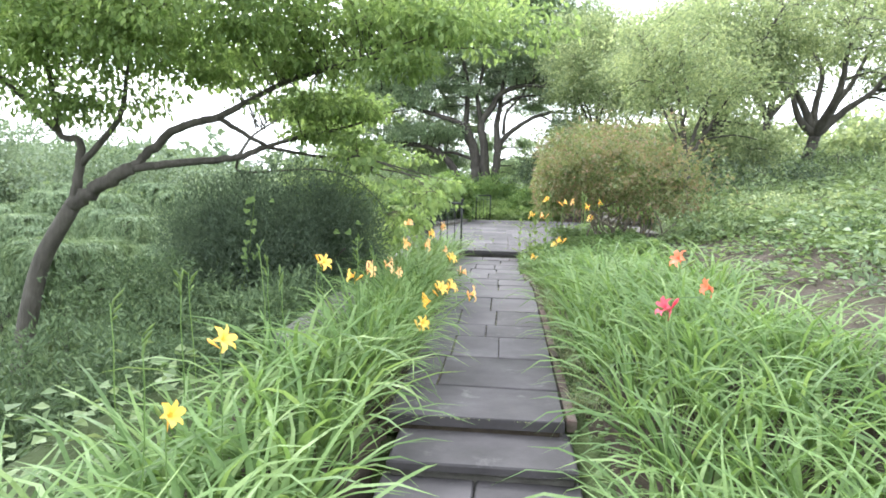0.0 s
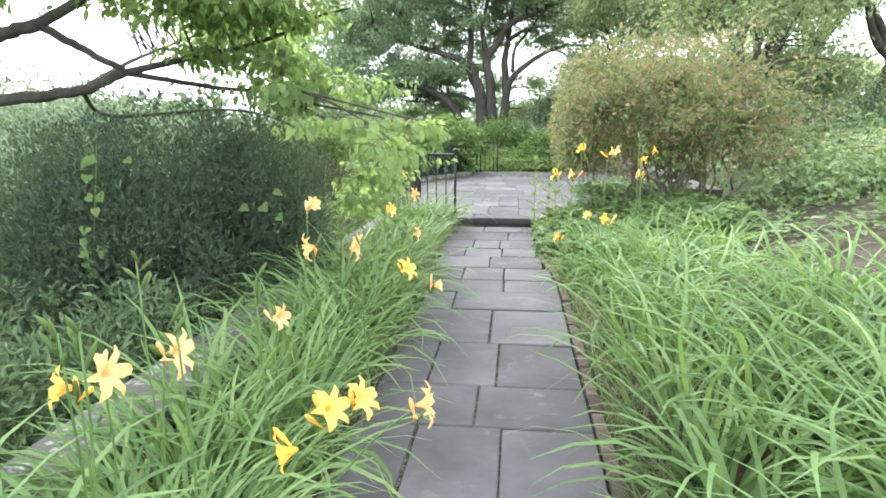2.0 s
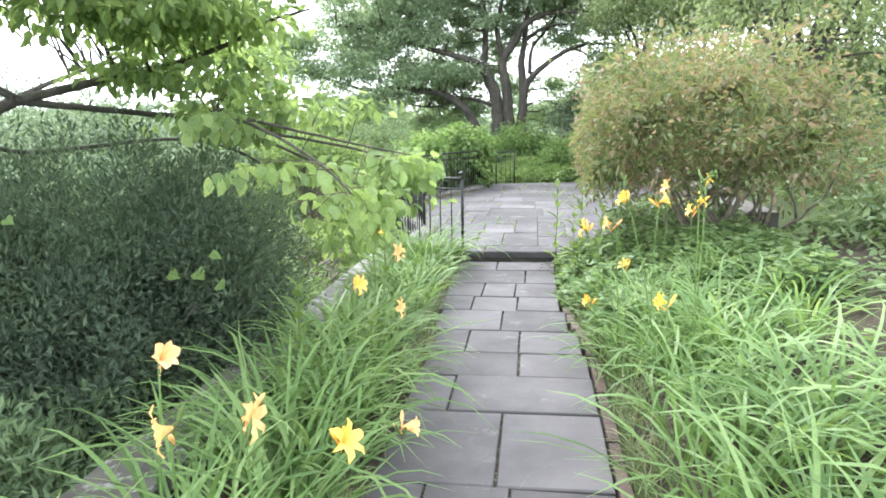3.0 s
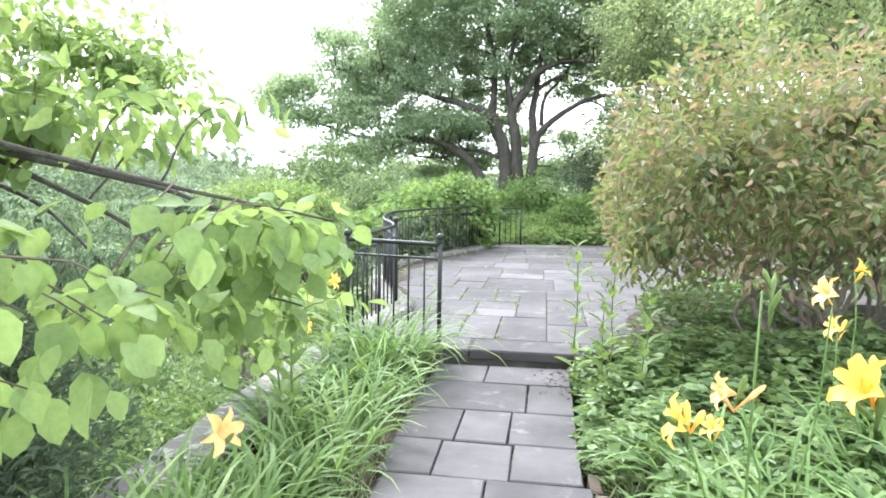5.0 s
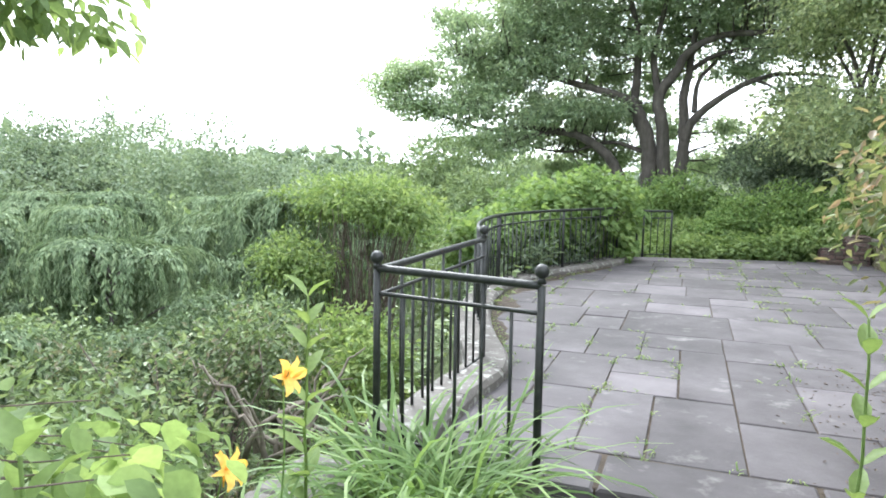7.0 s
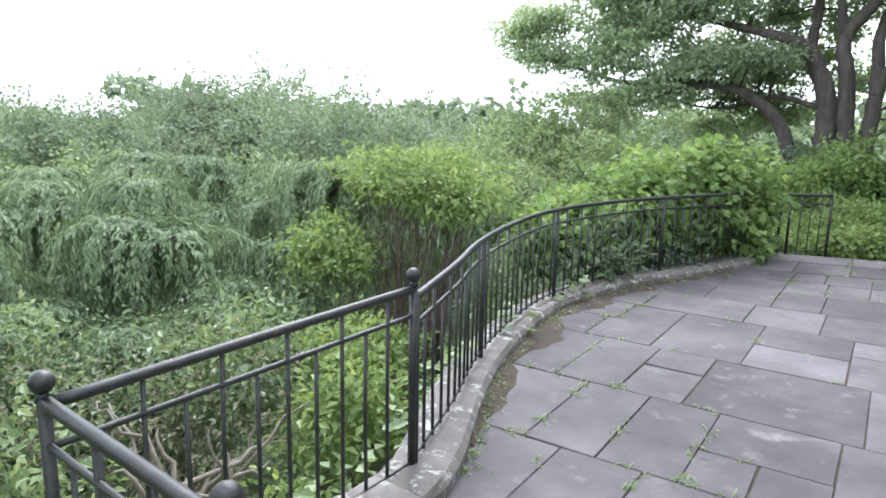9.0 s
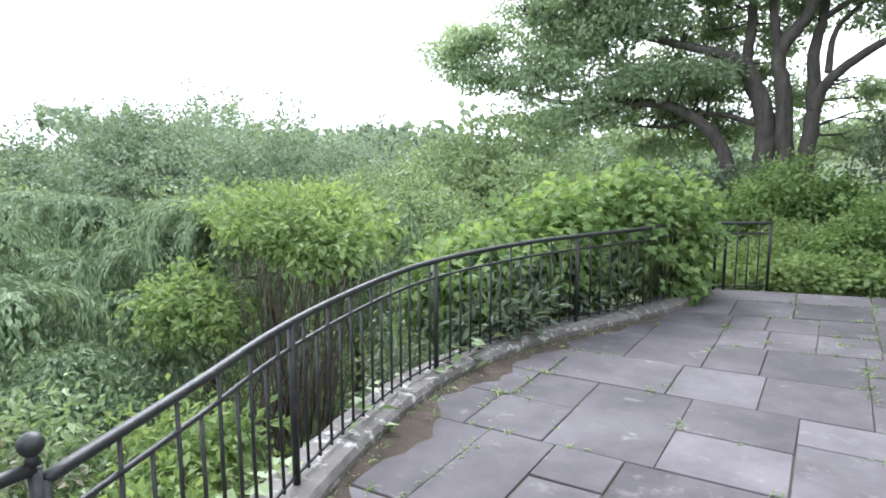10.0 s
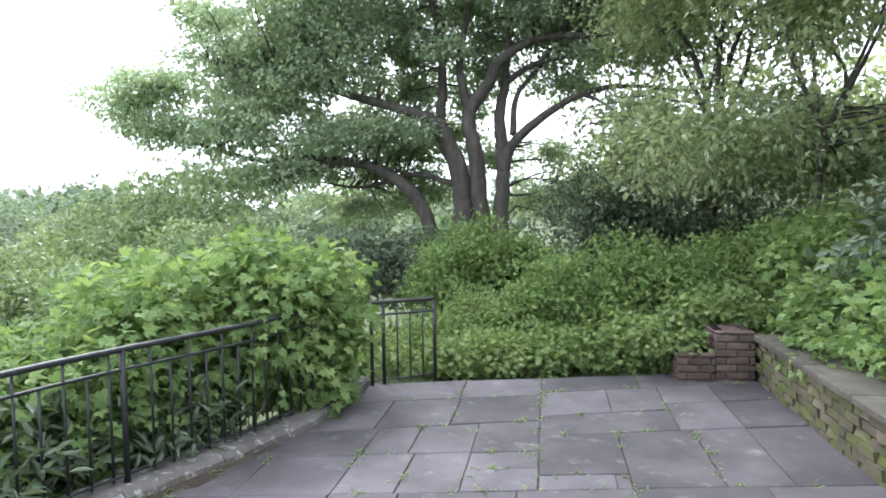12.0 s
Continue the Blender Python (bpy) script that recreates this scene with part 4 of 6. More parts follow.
cover("ground_cover", "dense bright green leafy ground cover under the shrub", 0.62, 2.6, 9.6, 12.75, 12000, 0.068, 0.42, L_COVER, rg, lambda x, y: x > 0.66 + 0.22 * (y < 10.4) + 0.1 * np.sin(y * 5))
cover("ground_cover", "patchy low leaves on the bank beside the daylilies", 1.6, 9.0, 5.0, 13.5, 19000, 0.068, 0.22, L_COVER, rg, lambda x, y: (waves(np.c_[x, y, 0 * x], 1.1, 3) > -0.35) & (x > 2.9 - 0.13 * y) & ~((x < 4.4) & (x > 2.1) & (y < 7.0)))
cover("ground_cover", "rough green undergrowth over the upper bank", 4.0, 16.0, 2.0, 26.0, 24000, 0.12, 0.4, L_SHRUB, rg, lambda x, y: (waves(np.c_[x, y, 0 * x], 1.8, 8) > -0.5), "diamond")
cover("ground_cover", "low weeds among the litter of the bare bank", 1.8, 4.6, 3.0, 8.0, 3500, 0.04, 0.12, L_COVER, rg, lambda x, y: waves(np.c_[x, y, 0 * x], 0.5, 13) > 0.05)
cover("ground_cover", "leafy weeds beside the low coping wall", -1.2, -0.5, 8.6, 12.3, 2600, 0.045, 0.16, L_COVER, rg, lambda x, y: waves(np.c_[x, y, 0 * x], 0.5, 17) > 0.0)
cover("ground_cover", "small weeds beside the lower steps", -0.5, -0.26, 2.8, 5.2, 260, 0.03, 0.08, L_COVER, rg)
cover("ground_cover", "small weeds beside the lower steps", 0.78, 1.15, 2.6, 5.5, 700, 0.035, 0.12, L_COVER, rg)
cover("ground_cover", "green undergrowth on the slope below the wall", -14, -1.7, 1.0, 24.0, 18000, 0.11, 0.5, L_SHRUB, rg, None, "diamond")
# litter of dry leaves
lx, ly = rg.uniform(1.1, 5, 2600), rg.uniform(2, 9, 2600)
lp = np.c_[lx, ly, ground_z(lx, ly) + 0.075]
part("leaf_litter", leaves("leaf_litter", lp, unit(np.c_[rg.normal(size=(2600, 2)), np.zeros(2600)]), up_normal(2600, rg, 0.3), 0.05, 0.025, M_TWIG), None, "dry brown leaf litter strewn over the bank", "stuff", "leaf litter")["kind"] = "stuff"


lx, ly = rg.normal(0.6, 0.16, 260), rg.normal(12.3, 0.24, 260)
ok_ = (ly < 12.58) & (lx < 1.2)
lx, ly = lx[ok_], ly[ok_]
ux, uy = rg.normal(1.25, 0.25, 420), rg.uniform(12.7, 15.2, 420)
lp = np.r_[np.c_[lx, ly, np.full(len(lx), 0.042)], np.c_[ux, uy, np.full(420, TERRACE_Z + 0.006)]]
part("leaf_litter", leaves("leaf_litter", lp, unit(np.c_[rg.normal(size=(len(lp), 2)), np.zeros(len(lp))]), up_normal(len(lp), rg, 0.25), 0.022 * rg.uniform(0.5, 1.8, len(lp)), 0.012, M_TWIG), None, "brown litter blown against the step and flags", "stuff", "leaf litter")["kind"] = "stuff"
cover("ground_cover", "leafy plants crowding the planted terrace corner", 0.9, 2.9, 12.65, 15.0, 3800, 0.075, 0.4, L_COVER, rg, lambda x, y: x > 1.12 + 0.35 * (y - 12.7) + 0.12 * np.sin(y * 6), "lobed", TERRACE_Z + 0.06)

# daylily flowers
def daylily_flower(x, y, z, petals, rng, face, buds=2, label="", scale=1.0):
    """A leafless stalk with an open six-petalled flower and a few buds."""
    g = float(ground_z(x, y))
    thing = empty("daylily_flower", (x, y, g), label, "flower", "daylily flowers")
    fx = -0.58 if -0.5 < x < 0.35 else (1.0 if 0.35 <= x < 0.95 else x)
    foot, tip = np.array([fx + rng.normal() * 0.05, y + rng.normal() * 0.05, g]), np.array([x, y, z - 0.06])
    under(part("stalk", tubes_mesh("stalk", [limb_to(foot, tip, 0.0045, 0.003, rng, 0.12 if fx != x else 0.02, 0.02, 9)], L_LILY, 5)), thing)
    f = unit(np.array([[face[0] + (0.5 if face[0] > 0 else -0.5), 0.45 * face[1], face[2] + 0.15]], float))[0]
    a = unit(np.cross(f, [0, 0, 1.0])[None])[0]
    b = np.cross(a, f)
    flower = under(new("flower"), thing)
    flare = rng.choice([0.04, 0.06, 0.068, 0.074])
    for kk in range(6):
        th = kk * math.pi / 3 + rng.normal() * 0.08
        rad = a * math.cos(th) + b * math.sin(th)
        sid = unit(np.cross(f, rad)[None])[0]
        w = (0.0215 if kk % 2 else 0.0135) * scale
        rows = []
        for t in np.linspace(0, 1, 6):
            out, fwd = flare * scale * t ** 1.5, 0.1 * scale * (t - 0.52 * (flare / 0.06) * t ** 3)
            ww = w * (0.22 + 2.7 * t * (1.02 - t)) * (1 if t < 0.95 else 0.45)
            c = np.array([x, y, z - 0.05]) + f * fwd + rad * out
            rip = f * 0.004 * math.sin(t * 9)
            rows += [c - sid * ww + rip, c + f * -0.003, c + sid * ww + rip]
        fa = [[r * 3 + c, r * 3 + c + 1, r * 3 + c + 4, r * 3 + c + 3] for r in range(5) for c in range(2)]
        pt = part("petal", np_mesh("petal", np.array(rows), np.array(fa), petals, True))
        pt.parent = flower
    for kk in range(buds):
        d = unit(np.array([[rng.normal(), rng.normal(), 1.6]]))[0]
        s = tip - np.array([0, 0, rng.uniform(0, 0.05)])
        ln = rng.uniform(0.06, 0.1)
        pts = np.array([s, s + d * ln * 0.4, s + d * ln * 0.65, s + d * ln * 0.9, s + d * ln])
        under(part("bud", tubes_mesh("bud", [(pts, [0.0025, 0.004, 0.008, 0.006, 0.001])], L_LIME if kk % 2 else petals, 6)), thing)
    return thing


YL = "open yellow daylily flower on a tall green stalk"
PL = "pale peach daylily flower on a tall green stalk"
for x, y, z, pm, face, lab in (
        (-0.87, 4.6, 0.95, P_YELLOW, (0.3, -1, 0.3), YL), (-0.62, 4.9, 0.88, P_PEACH, (0.6, -0.7, 0.1), PL), (-0.5, 5.0, 0.9, P_PEACH, (0.9, -0.3, 0.2), PL), (-0.72, 4.95, 0.82, P_YELLOW, (-0.4, -0.8, 0), YL),
        (-0.12, 5.1, 0.72, P_YELLOW, (0.1, -1, 0.3), YL), (-0.17, 5.02, 0.65, P_YELLOW, (-0.3, -0.8, -0.3), YL), (-0.05, 5.14, 0.73, P_YELLOW, (0.5, -0.6, 0.5), YL), (0.1, 5.3, 0.66, P_PEACH, (1, -0.1, 0.1), PL),
        (-0.22, 4.8, 0.52, P_YELLOW, (0.2, -1, 0.2), YL), (-0.57, 6.4, 1.1, P_PEACH, (0.1, -0.9, 0.25), PL), (-0.53, 6.37, 0.93, P_PEACH, (0.0, -0.8, -0.2), PL), (-0.4, 6.5, 0.9, P_PEACH, (0.9, -0.3, 0), PL),
        (-0.17, 6.65, 0.76, P_YELLOW, (0.4, -0.9, 0.5), YL), (-0.1, 7.2, 0.55, P_PEACH, (0.9, -0.3, 0.1), PL), (-0.6, 6.0, 0.7, P_PEACH, (0.5, -0.9, 0), PL), (-0.91, 3.1, 0.79, P_YELLOW, (0.3, -0.9, 0.3), YL), (-0.9, 2.6, 0.62, P_YELLOW, (0.2, -0.8, 0.3), YL),
        (-0.42, 8.6, 0.62, P_PEACH, (0.8, -0.5, 0.1), PL), (-0.55, 8.2, 0.86, P_YELLOW, (0.5, -0.8, 0.1), YL), (-0.48, 8.9, 0.9, P_PEACH, (0.3, -0.9, 0.1), PL),
        (0.86, 8.26, 1.3, P_YELLOW, (-0.5, -0.6, 0.5), YL), (1.06, 8.5, 1.27, P_YELLOW, (0.6, -0.5, 0.4), YL), (0.7, 8.66, 1.1, P_YELLOW, (-0.8, -0.4, 0.2), YL), (0.86, 8.92, 1.09, P_PEACH, (-0.9, -0.3, 0.1), PL),
        (1.4, 9.13, 1.2, P_YELLOW, (0.5, -0.6, 0.4), YL), (1.02, 8.0, 0.85, P_YELLOW, (-0.7, -0.5, 0.2), YL), (1.3, 9.5, 1.25, P_PEACH, (-0.6, -0.7, 0.3), PL), (1.75, 10.4, 1.22, P_YELLOW, (0.4, -0.6, 0.5), YL),
        (1.62, 10.2, 1.0, P_YELLOW, (-0.7, -0.6, 0.2), YL), (0.78, 9.3, 0.5, P_YELLOW, (-0.7, -0.7, 0.2), YL), (1.1, 10.0, 0.6, P_YELLOW, (-0.2, -1, 0.5), YL),
        (-1.04, 11.53, 0.9, P_YELLOW, (0.6, -0.8, 0.1), YL), (-1.21, 11.45, 0.6, P_YELLOW, (0.8, -0.5, 0.3), YL),
        (1.08, 3.22, 1.0, P_RED, (-0.3, -0.9, 0.3), "deep rose daylily flower on a tall stalk"), (1.3, 3.9, 1.14, P_ORANGE, (-0.4, -0.9, 0.4), "coral daylily flower on a tall stalk"), (1.42, 3.75, 1.02, P_ORANGE, (-0.9, -0.4, 0.2), "coral daylily flower on a tall stalk")):
    daylily_flower(x, y, z, pm, rg, face, int(rg.integers(2, 5)), lab, 0.82 if x > 0.5 else 0.95)
for x, y, z in ((-1.1, 4.2, 0.95), (-0.95, 4.0, 0.9), (-1.3, 4.6, 1.0), (-0.8, 5.4, 1.0), (1.32, 8.75, 1.32), (1.36, 8.8, 1.28), (0.92, 8.9, 1.3), (-1.0, 5.0, 0.85), (-1.45, 3.9, 0.9), (-0.55, 4.75, 0.98), (-0.68, 4.85, 0.95), (-0.45, 4.95, 0.95), (-1.3, 3.5, 0.95), (-1.55, 3.3, 0.85), (-0.3, 6.3, 0.9), (-1.05, 2.7, 0.85), (-0.5, 5.6, 0.9)):
    g = float(ground_z(x, y))
    thing = empty("daylily_stalk", (x, y, g), "budding daylily stalk with unopened yellow-green buds", "flower", "daylily stalks")
    tip = np.array([x, y, z])
    under(part("stalk", tubes_mesh("stalk", [limb_to((x, y + 0.03, g), tip, 0.005, 0.003, rg, 0.01, 0.02, 6)], L_LILY, 5)), thing)
    for kk in range(4):
        d = unit(np.array([[rg.normal() * 0.7, rg.normal() * 0.7, 1.4]]))[0]
        s = tip - np.array([0, 0, 0.03 * kk])
        ln = rg.uniform(0.05, 0.09)
        under(part("bud", tubes_mesh("bud", [(np.array([s, s + d * ln * 0.4, s + d * ln * 0.7, s + d * ln]), [0.002, 0.006, 0.007, 0.001])], L_LIME, 6)), thing)


# tall milkweed with broad paired leaves
def milkweed(x, y, top, rng, n=9, group="milkweed"):
    g = float(ground_z(x, y))
    thing = empty("milkweed", (x, y, g), "tall milkweed stalk with broad paired pale green leaves", "plant", group)
    line = limb_to((x, y, g), (x + rng.normal() * 0.04, y, top), 0.008, 0.004, rng, 0.0, 0.015, 10)
    under(part("stalk", tubes_mesh("stalk", [line], L_LIME, 6)), thing)
    for kk in range(n):
        s = 0.3 + 0.7 * kk / (n - 1)
        q = np.array([np.interp(s, np.linspace(0, 1, 10), line[0][:, c]) for c in range(3)])
        th = kk * 1.57 + rng.normal() * 0.2
        for sgn in (0, math.pi):
            ax = np.array([[math.cos(th + sgn), math.sin(th + sgn), 0.55 + 0.5 * s]])
            ln = rng.uniform(0.14, 0.19) * (1.15 - 0.5 * s)
            under(part("leaf", leaves("leaf", q[None], ax, np.array([[-ax[0, 0], -ax[0, 1], 1.2]]), ln, ln * 0.42, L_LIME, "oval")), thing)


for x, y, t_ in ((0.63, 12.03, 1.08), (0.8, 11.8, 0.75), (-1.14, 11.8, 1.05), (-0.92, 10.6, 0.98), (1.0, 11.5, 0.85), (0.92, 12.3, 0.95), (-0.62, 8.75, 0.45), (-1.0, 8.5, 0.72), (-1.1, 10.75, 0.85)):
    milkweed(x, y, t_, rg)

# ---- the spreading dogwood over the left bed ----
rd = np.random.default_rng(5)
dog_limbs = [
    ([(-5.21, 8.3, 1.01), (-4.8, 8.3, 1.31), (-4.38, 8.3, 1.51)], (0.1, 0.085)),
    ([(-4.38, 8.3, 1.51), (-4.14, 8.35, 1.76), (-3.76, 8.35, 2.05), (-3.27, 8.35, 2.17)], (0.06, 0.05)),
    ([(-3.27, 8.35, 2.17), (-2.91, 8.45, 2.39), (-2.34, 8.5, 2.68), (-1.48, 8.5, 2.89), (-0.82, 8.5, 3.07), (-0.09, 8.5, 3.07)], (0.045, 0.008)),
    ([(-4.38, 8.3, 1.51), (-3.71, 8.4, 1.61), (-3.08, 8.5, 1.69), (-2.75, 8.6, 1.83)], (0.055, 0.035)),
    ([(-3.27, 8.35, 2.17), (-3.01, 8.5, 2.0), (-2.75, 8.6, 1.85)], (0.035, 0.025)),
    ([(-2.75, 8.6, 1.83), (-2.45, 9.2, 2.01), (-2.1, 9.3, 2.09), (-1.68, 9.3, 2.21), (-1.34, 9.2, 2.33), (-1.02, 9.1, 2.38)], (0.03, 0.006)),
    ([(-2.75, 8.6, 1.83), (-2.38, 9.4, 1.76), (-1.84, 9.4, 1.71), (-1.53, 9.4, 1.62), (-0.89, 9.3, 1.51), (-0.47, 9.2, 1.39)], (0.024, 0.005)),
    ([(-3.08, 8.5, 1.69), (-3.33, 9.3, 1.5), (-2.51, 9.9, 1.57), (-1.93, 9.9, 1.46), (-1.59, 9.9, 1.21), (-1.37, 9.9, 0.94)], (0.02, 0.004)),
    ([(-5.21, 8.3, 1.01), (-5.1, 8.3, 1.48), (-5.09, 8.3, 1.84), (-5.35, 8.3, 1.94), (-5.44, 8.3, 2.61), (-5.64, 8.3, 3.17)], (0.07, 0.015)),
    ([(-5.06, 8.3, 1.55), (-4.49, 8.2, 2.12), (-4.3, 8.1, 2.66), (-4.12, 8.0, 3.24)], (0.045, 0.012)),
    ([(-2.34, 8.5, 2.68), (-1.9, 8.2, 2.75), (-1.1, 7.8, 2.9), (-0.3, 7.6, 3.1)], (0.02, 0.006)),
    ([(-1.84, 9.4, 1.71), (-1.6, 8.9, 1.75), (-1.1, 8.5, 1.62), (-0.7, 8.2, 1.45), (-0.45, 7.9, 1.32)], (0.016, 0.004)),
    ([(-1.6, 8.9, 1.75), (-1.0, 8.95, 1.6), (-0.6, 9.05, 1.5), (-0.22, 9.15, 1.42)], (0.012, 0.003)),
    ([(-1.84, 9.4, 1.71), (-1.2, 9.5, 1.4), (-0.8, 9.4, 1.2), (-0.4, 9.35, 1.12)], (0.012, 0.003)),
    ([(-3.08, 8.5, 1.69), (-3.4, 10.0, 2.1), (-3.24, 11.60, 2.58), (-2.69, 11.90, 2.43)], (0.025, 0.004)),
    ([(-5.35, 8.3, 1.94), (-6.0, 7.9, 2.7), (-6.8, 7.6, 3.0)], (0.04, 0.01)),
]
dog_blobs = [((-5.6, 8.2, 3.1), (1.9, 1.6, 0.7)), ((-4.2, 7.9, 3.2), (1.3, 1.3, 0.5)), ((-2.8, 8.0, 3.2), (1.3, 1.2, 0.36)), ((-1.5, 8.3, 3.3), (1.3, 1.2, 0.34)), ((-0.1, 8.4, 3.35), (1.1, 1.0, 0.32)), ((-0.5, 7.5, 3.15), (0.9, 0.8, 0.28)),
             ((-4.9, 8.0, 2.3), (0.9, 0.6, 0.25)), ((-1.9, 9.2, 2.35), (0.8, 0.6, 0.2)), ((-1.7, 9.0, 2.45), (0.5, 0.4, 0.18)), ((-1.5, 9.5, 1.8), (0.8, 0.5, 0.14)), ((-2.2, 8.4, 2.85), (0.9, 0.6, 0.22)),
             ((-2.74, 11.90, 2.38), (0.5, 0.5, 0.42)), ((-3.24, 11.60, 2.53), (0.55, 0.5, 0.36)), ((-3.9, 10.2, 3.2), (1.2, 1.1, 0.45)), ((-5.2, 8.2, 3.8), (2.4, 2.0, 0.6)), ((-2.4, 7.6, 3.75), (2.4, 1.6, 0.4)), ((-3.4, 8.6, 2.75), (0.7, 0.5, 0.18)), ((-0.9, 7.8, 2.75), (0.6, 0.5, 0.16)), ((-2.2, 8.7, 2.38), (0.8, 0.6, 0.18)), ((-2.3, 9.3, 2.05), (0.6, 0.4, 0.12))]
dogwood = tree("dogwood_tree", "spreading leaning dogwood with layered light green leaves", ([(-6.1, 8.3, -2.1), (-6.02, 8.3, -1.2), (-5.88, 8.3, -0.47), (-5.65, 8.3, 0.29), (-5.21, 8.3, 1.01)], (0.14, 0.1)), dog_limbs,
               dog_blobs, L_DOGWOOD, M_BARK, 5600, 9, (0.13, 0.13, 0.035), 0.088, rd, 0.5, "lance", 0.75, 220, 0.013, "", 0.8, core=0.5, bumps=0.4, gap=(0.45, -0.5))
# drooping sprays beside the walk
sp_blobs = [((-0.48, 9.4, 1.36), (0.32, 0.3, 0.12)), ((-0.85, 9.8, 1.25), (0.3, 0.3, 0.14)), ((-0.42, 9.05, 1.42), (0.36, 0.36, 0.13)), ((-0.75, 9.3, 1.22), (0.4, 0.36, 0.14)), ((-0.95, 9.0, 1.62), (0.5, 0.45, 0.14)), ((-1.5, 9.5, 1.72), (0.5, 0.45, 0.18)), ((-0.45, 9.3, 1.1), (0.26, 0.28, 0.12)),
            ((-1.05, 10.1, 0.92), (0.34, 0.4, 0.22)), ((-1.1, 10.6, 0.85), (0.32, 0.45, 0.22)), ((-1.5, 11.1, 0.6), (0.35, 0.4, 0.25)),
            ((-0.75, 8.25, 1.42), (0.36, 0.42, 0.14)), ((-0.55, 8.55, 1.24), (0.3, 0.36, 0.13)), ((-1.35, 8.55, 1.72), (0.4, 0.4, 0.13)), ((-0.55, 7.85, 1.3), (0.2, 0.26, 0.1)), ((-1.0, 7.95, 1.5), (0.32, 0.32, 0.11)), ((-1.6, 9.1, 1.95), (0.4, 0.4, 0.13))]
p, o = clumped(sp_blobs, 500, 5, (0.075, 0.075, 0.014), rd, core=0.6, bumps=0.3, gap=(0.3, -0.25))
ok_ = (p[:, 0] < -0.2 - 0.14 * (p[:, 1] < 9.0)) & ~((p[:, 2] > 1.48) & (p[:, 0] > -1.3))
p, o = p[ok_], o[ok_]
n = len(p)
ln = 0.088 * rd.uniform(0.65, 1.2, n)
ax, nm = axis_of(o, rd, 1.15, 0.55), up_normal(n, rd, 0.5) + o * 0.5
near = np.flatnonzero((p[:, 0] > -0.62) & (p[:, 1] < 9.6))[:290]
rest = np.setdiff1d(np.arange(n), near)
under(part("spray_leaves", leaves("spray_leaves", p[rest], ax[rest], nm[rest], ln[rest], ln[rest] * 0.74, L_DOGWOOD, "oval"), kind="stuff"), dogwood)
for q in near:
    under(part("leaf", leaves("leaf", p[q:q + 1], ax[q:q + 1], nm[q:q + 1], ln[q], ln[q] * 0.74, L_DOGWOOD, "oval")), dogwood)
tl = [(curve_pts(c, 7), np.linspace(r[0], r[1], 7 * (len(c) - 1) + 1)) for c, r in dog_limbs]
for tw_ in twigs_from(tl, p[rd.choice(n, 90, replace=False)], rd, 0.007, 0.0018):
    under(part("twig", tubes_mesh("twig", [tw_], M_TWIG, 5)), dogwood)

# ---- evergreens behind the wall ----
ry = np.random.default_rng(15)
shrub("yew", "large dark green yew bush behind the low wall", [((-2.75, 9.1, 0.45), (1.1, 1.1, 1.22)), ((-3.6, 8.9, 0.25), (0.75, 0.9, 1.1)), ((-2.05, 9.5, 0.4), (0.65, 0.9, 1.15)), ((-1.75, 9.1, 0.2), (0.45, 0.6, 0.95)), ((-3.0, 8.6, 0.1), (1.2, 0.9, 0.9)), ((-2.2, 8.9, 0.1), (0.55, 0.9, 0.8))], L_YEW,
      3300, 32, (0.08, 0.08, 0.08), 0.058, ry, 0.32, "diamond", -0.7, M_BARK, (-2.9, 9.1, -0.9), 14, 0.035, "shrub", "", 0.8, 0.6, core=0.38, bumps=0.2, bump_size=0.3)
shrub("juniper", "low spreading dark green juniper on the slope", [((-2.6, 6.8, -0.35), (1.0, 1.5, 0.55)), ((-3.4, 5.6, -0.6), (1.0, 1.6, 0.7)), ((-2.1, 7.6, -0.2), (0.6, 1.0, 0.45)), ((-2.0, 6.2, -0.25), (0.5, 1.2, 0.42)), ((-3.2, 4.3, -0.75), (1.0, 1.0, 0.7)), ((-2.35, 5.0, -0.3), (0.55, 0.9, 0.55)), ((-1.95, 6.9, -0.1), (0.5, 0.9, 0.5)), ((-3.6, 7.2, -0.1), (0.8, 0.8, 0.7))], L_JUNIPER,
      2700, 18, (0.085, 0.085, 0.05), 0.075, ry, 0.32, "diamond", -0.25, M_BARK, (-3.2, 6.2, -1.2), 12, 0.02, "shrub", "", 0.8, 0.7, core=0.3, bumps=0.35, bump_size=0.4)
# a climbing vine on the yew
vine = empty("climbing_vine", (-2.45, 7.9, -0.6), "vine with large pale leaves climbing the dark yew", "vine")
vl = curve_pts([(-2.75, 7.98, -0.6), (-2.8, 8.0, 0.1), (-2.72, 7.98, 0.6), (-2.66, 8.02, 1.28)], 8)
under(part("stem", tubes_mesh("stem", [(vl, np.full(len(vl), 0.004))], L_LIME, 5)), vine)
for q in list(vl[9::1]) + [np.array([-1.7, 8.55, 0.9]), np.array([-1.62, 8.6, 0.8]), np.array([-1.5, 8.7, 0.72]), np.array([-1.75, 8.6, 0.68])]:
    d = np.array([[ry.normal() * 1.1, -0.4, -0.6]])
    under(part("leaf", leaves("leaf", (q + ry.normal(size=3) * 0.05)[None], d, np.array([[0.2 + ry.normal() * 0.4, -1.0, 0.6]]), ry.uniform(0.06, 0.11), ry.uniform(0.05, 0.1), L_VINE, "lobed")), vine)

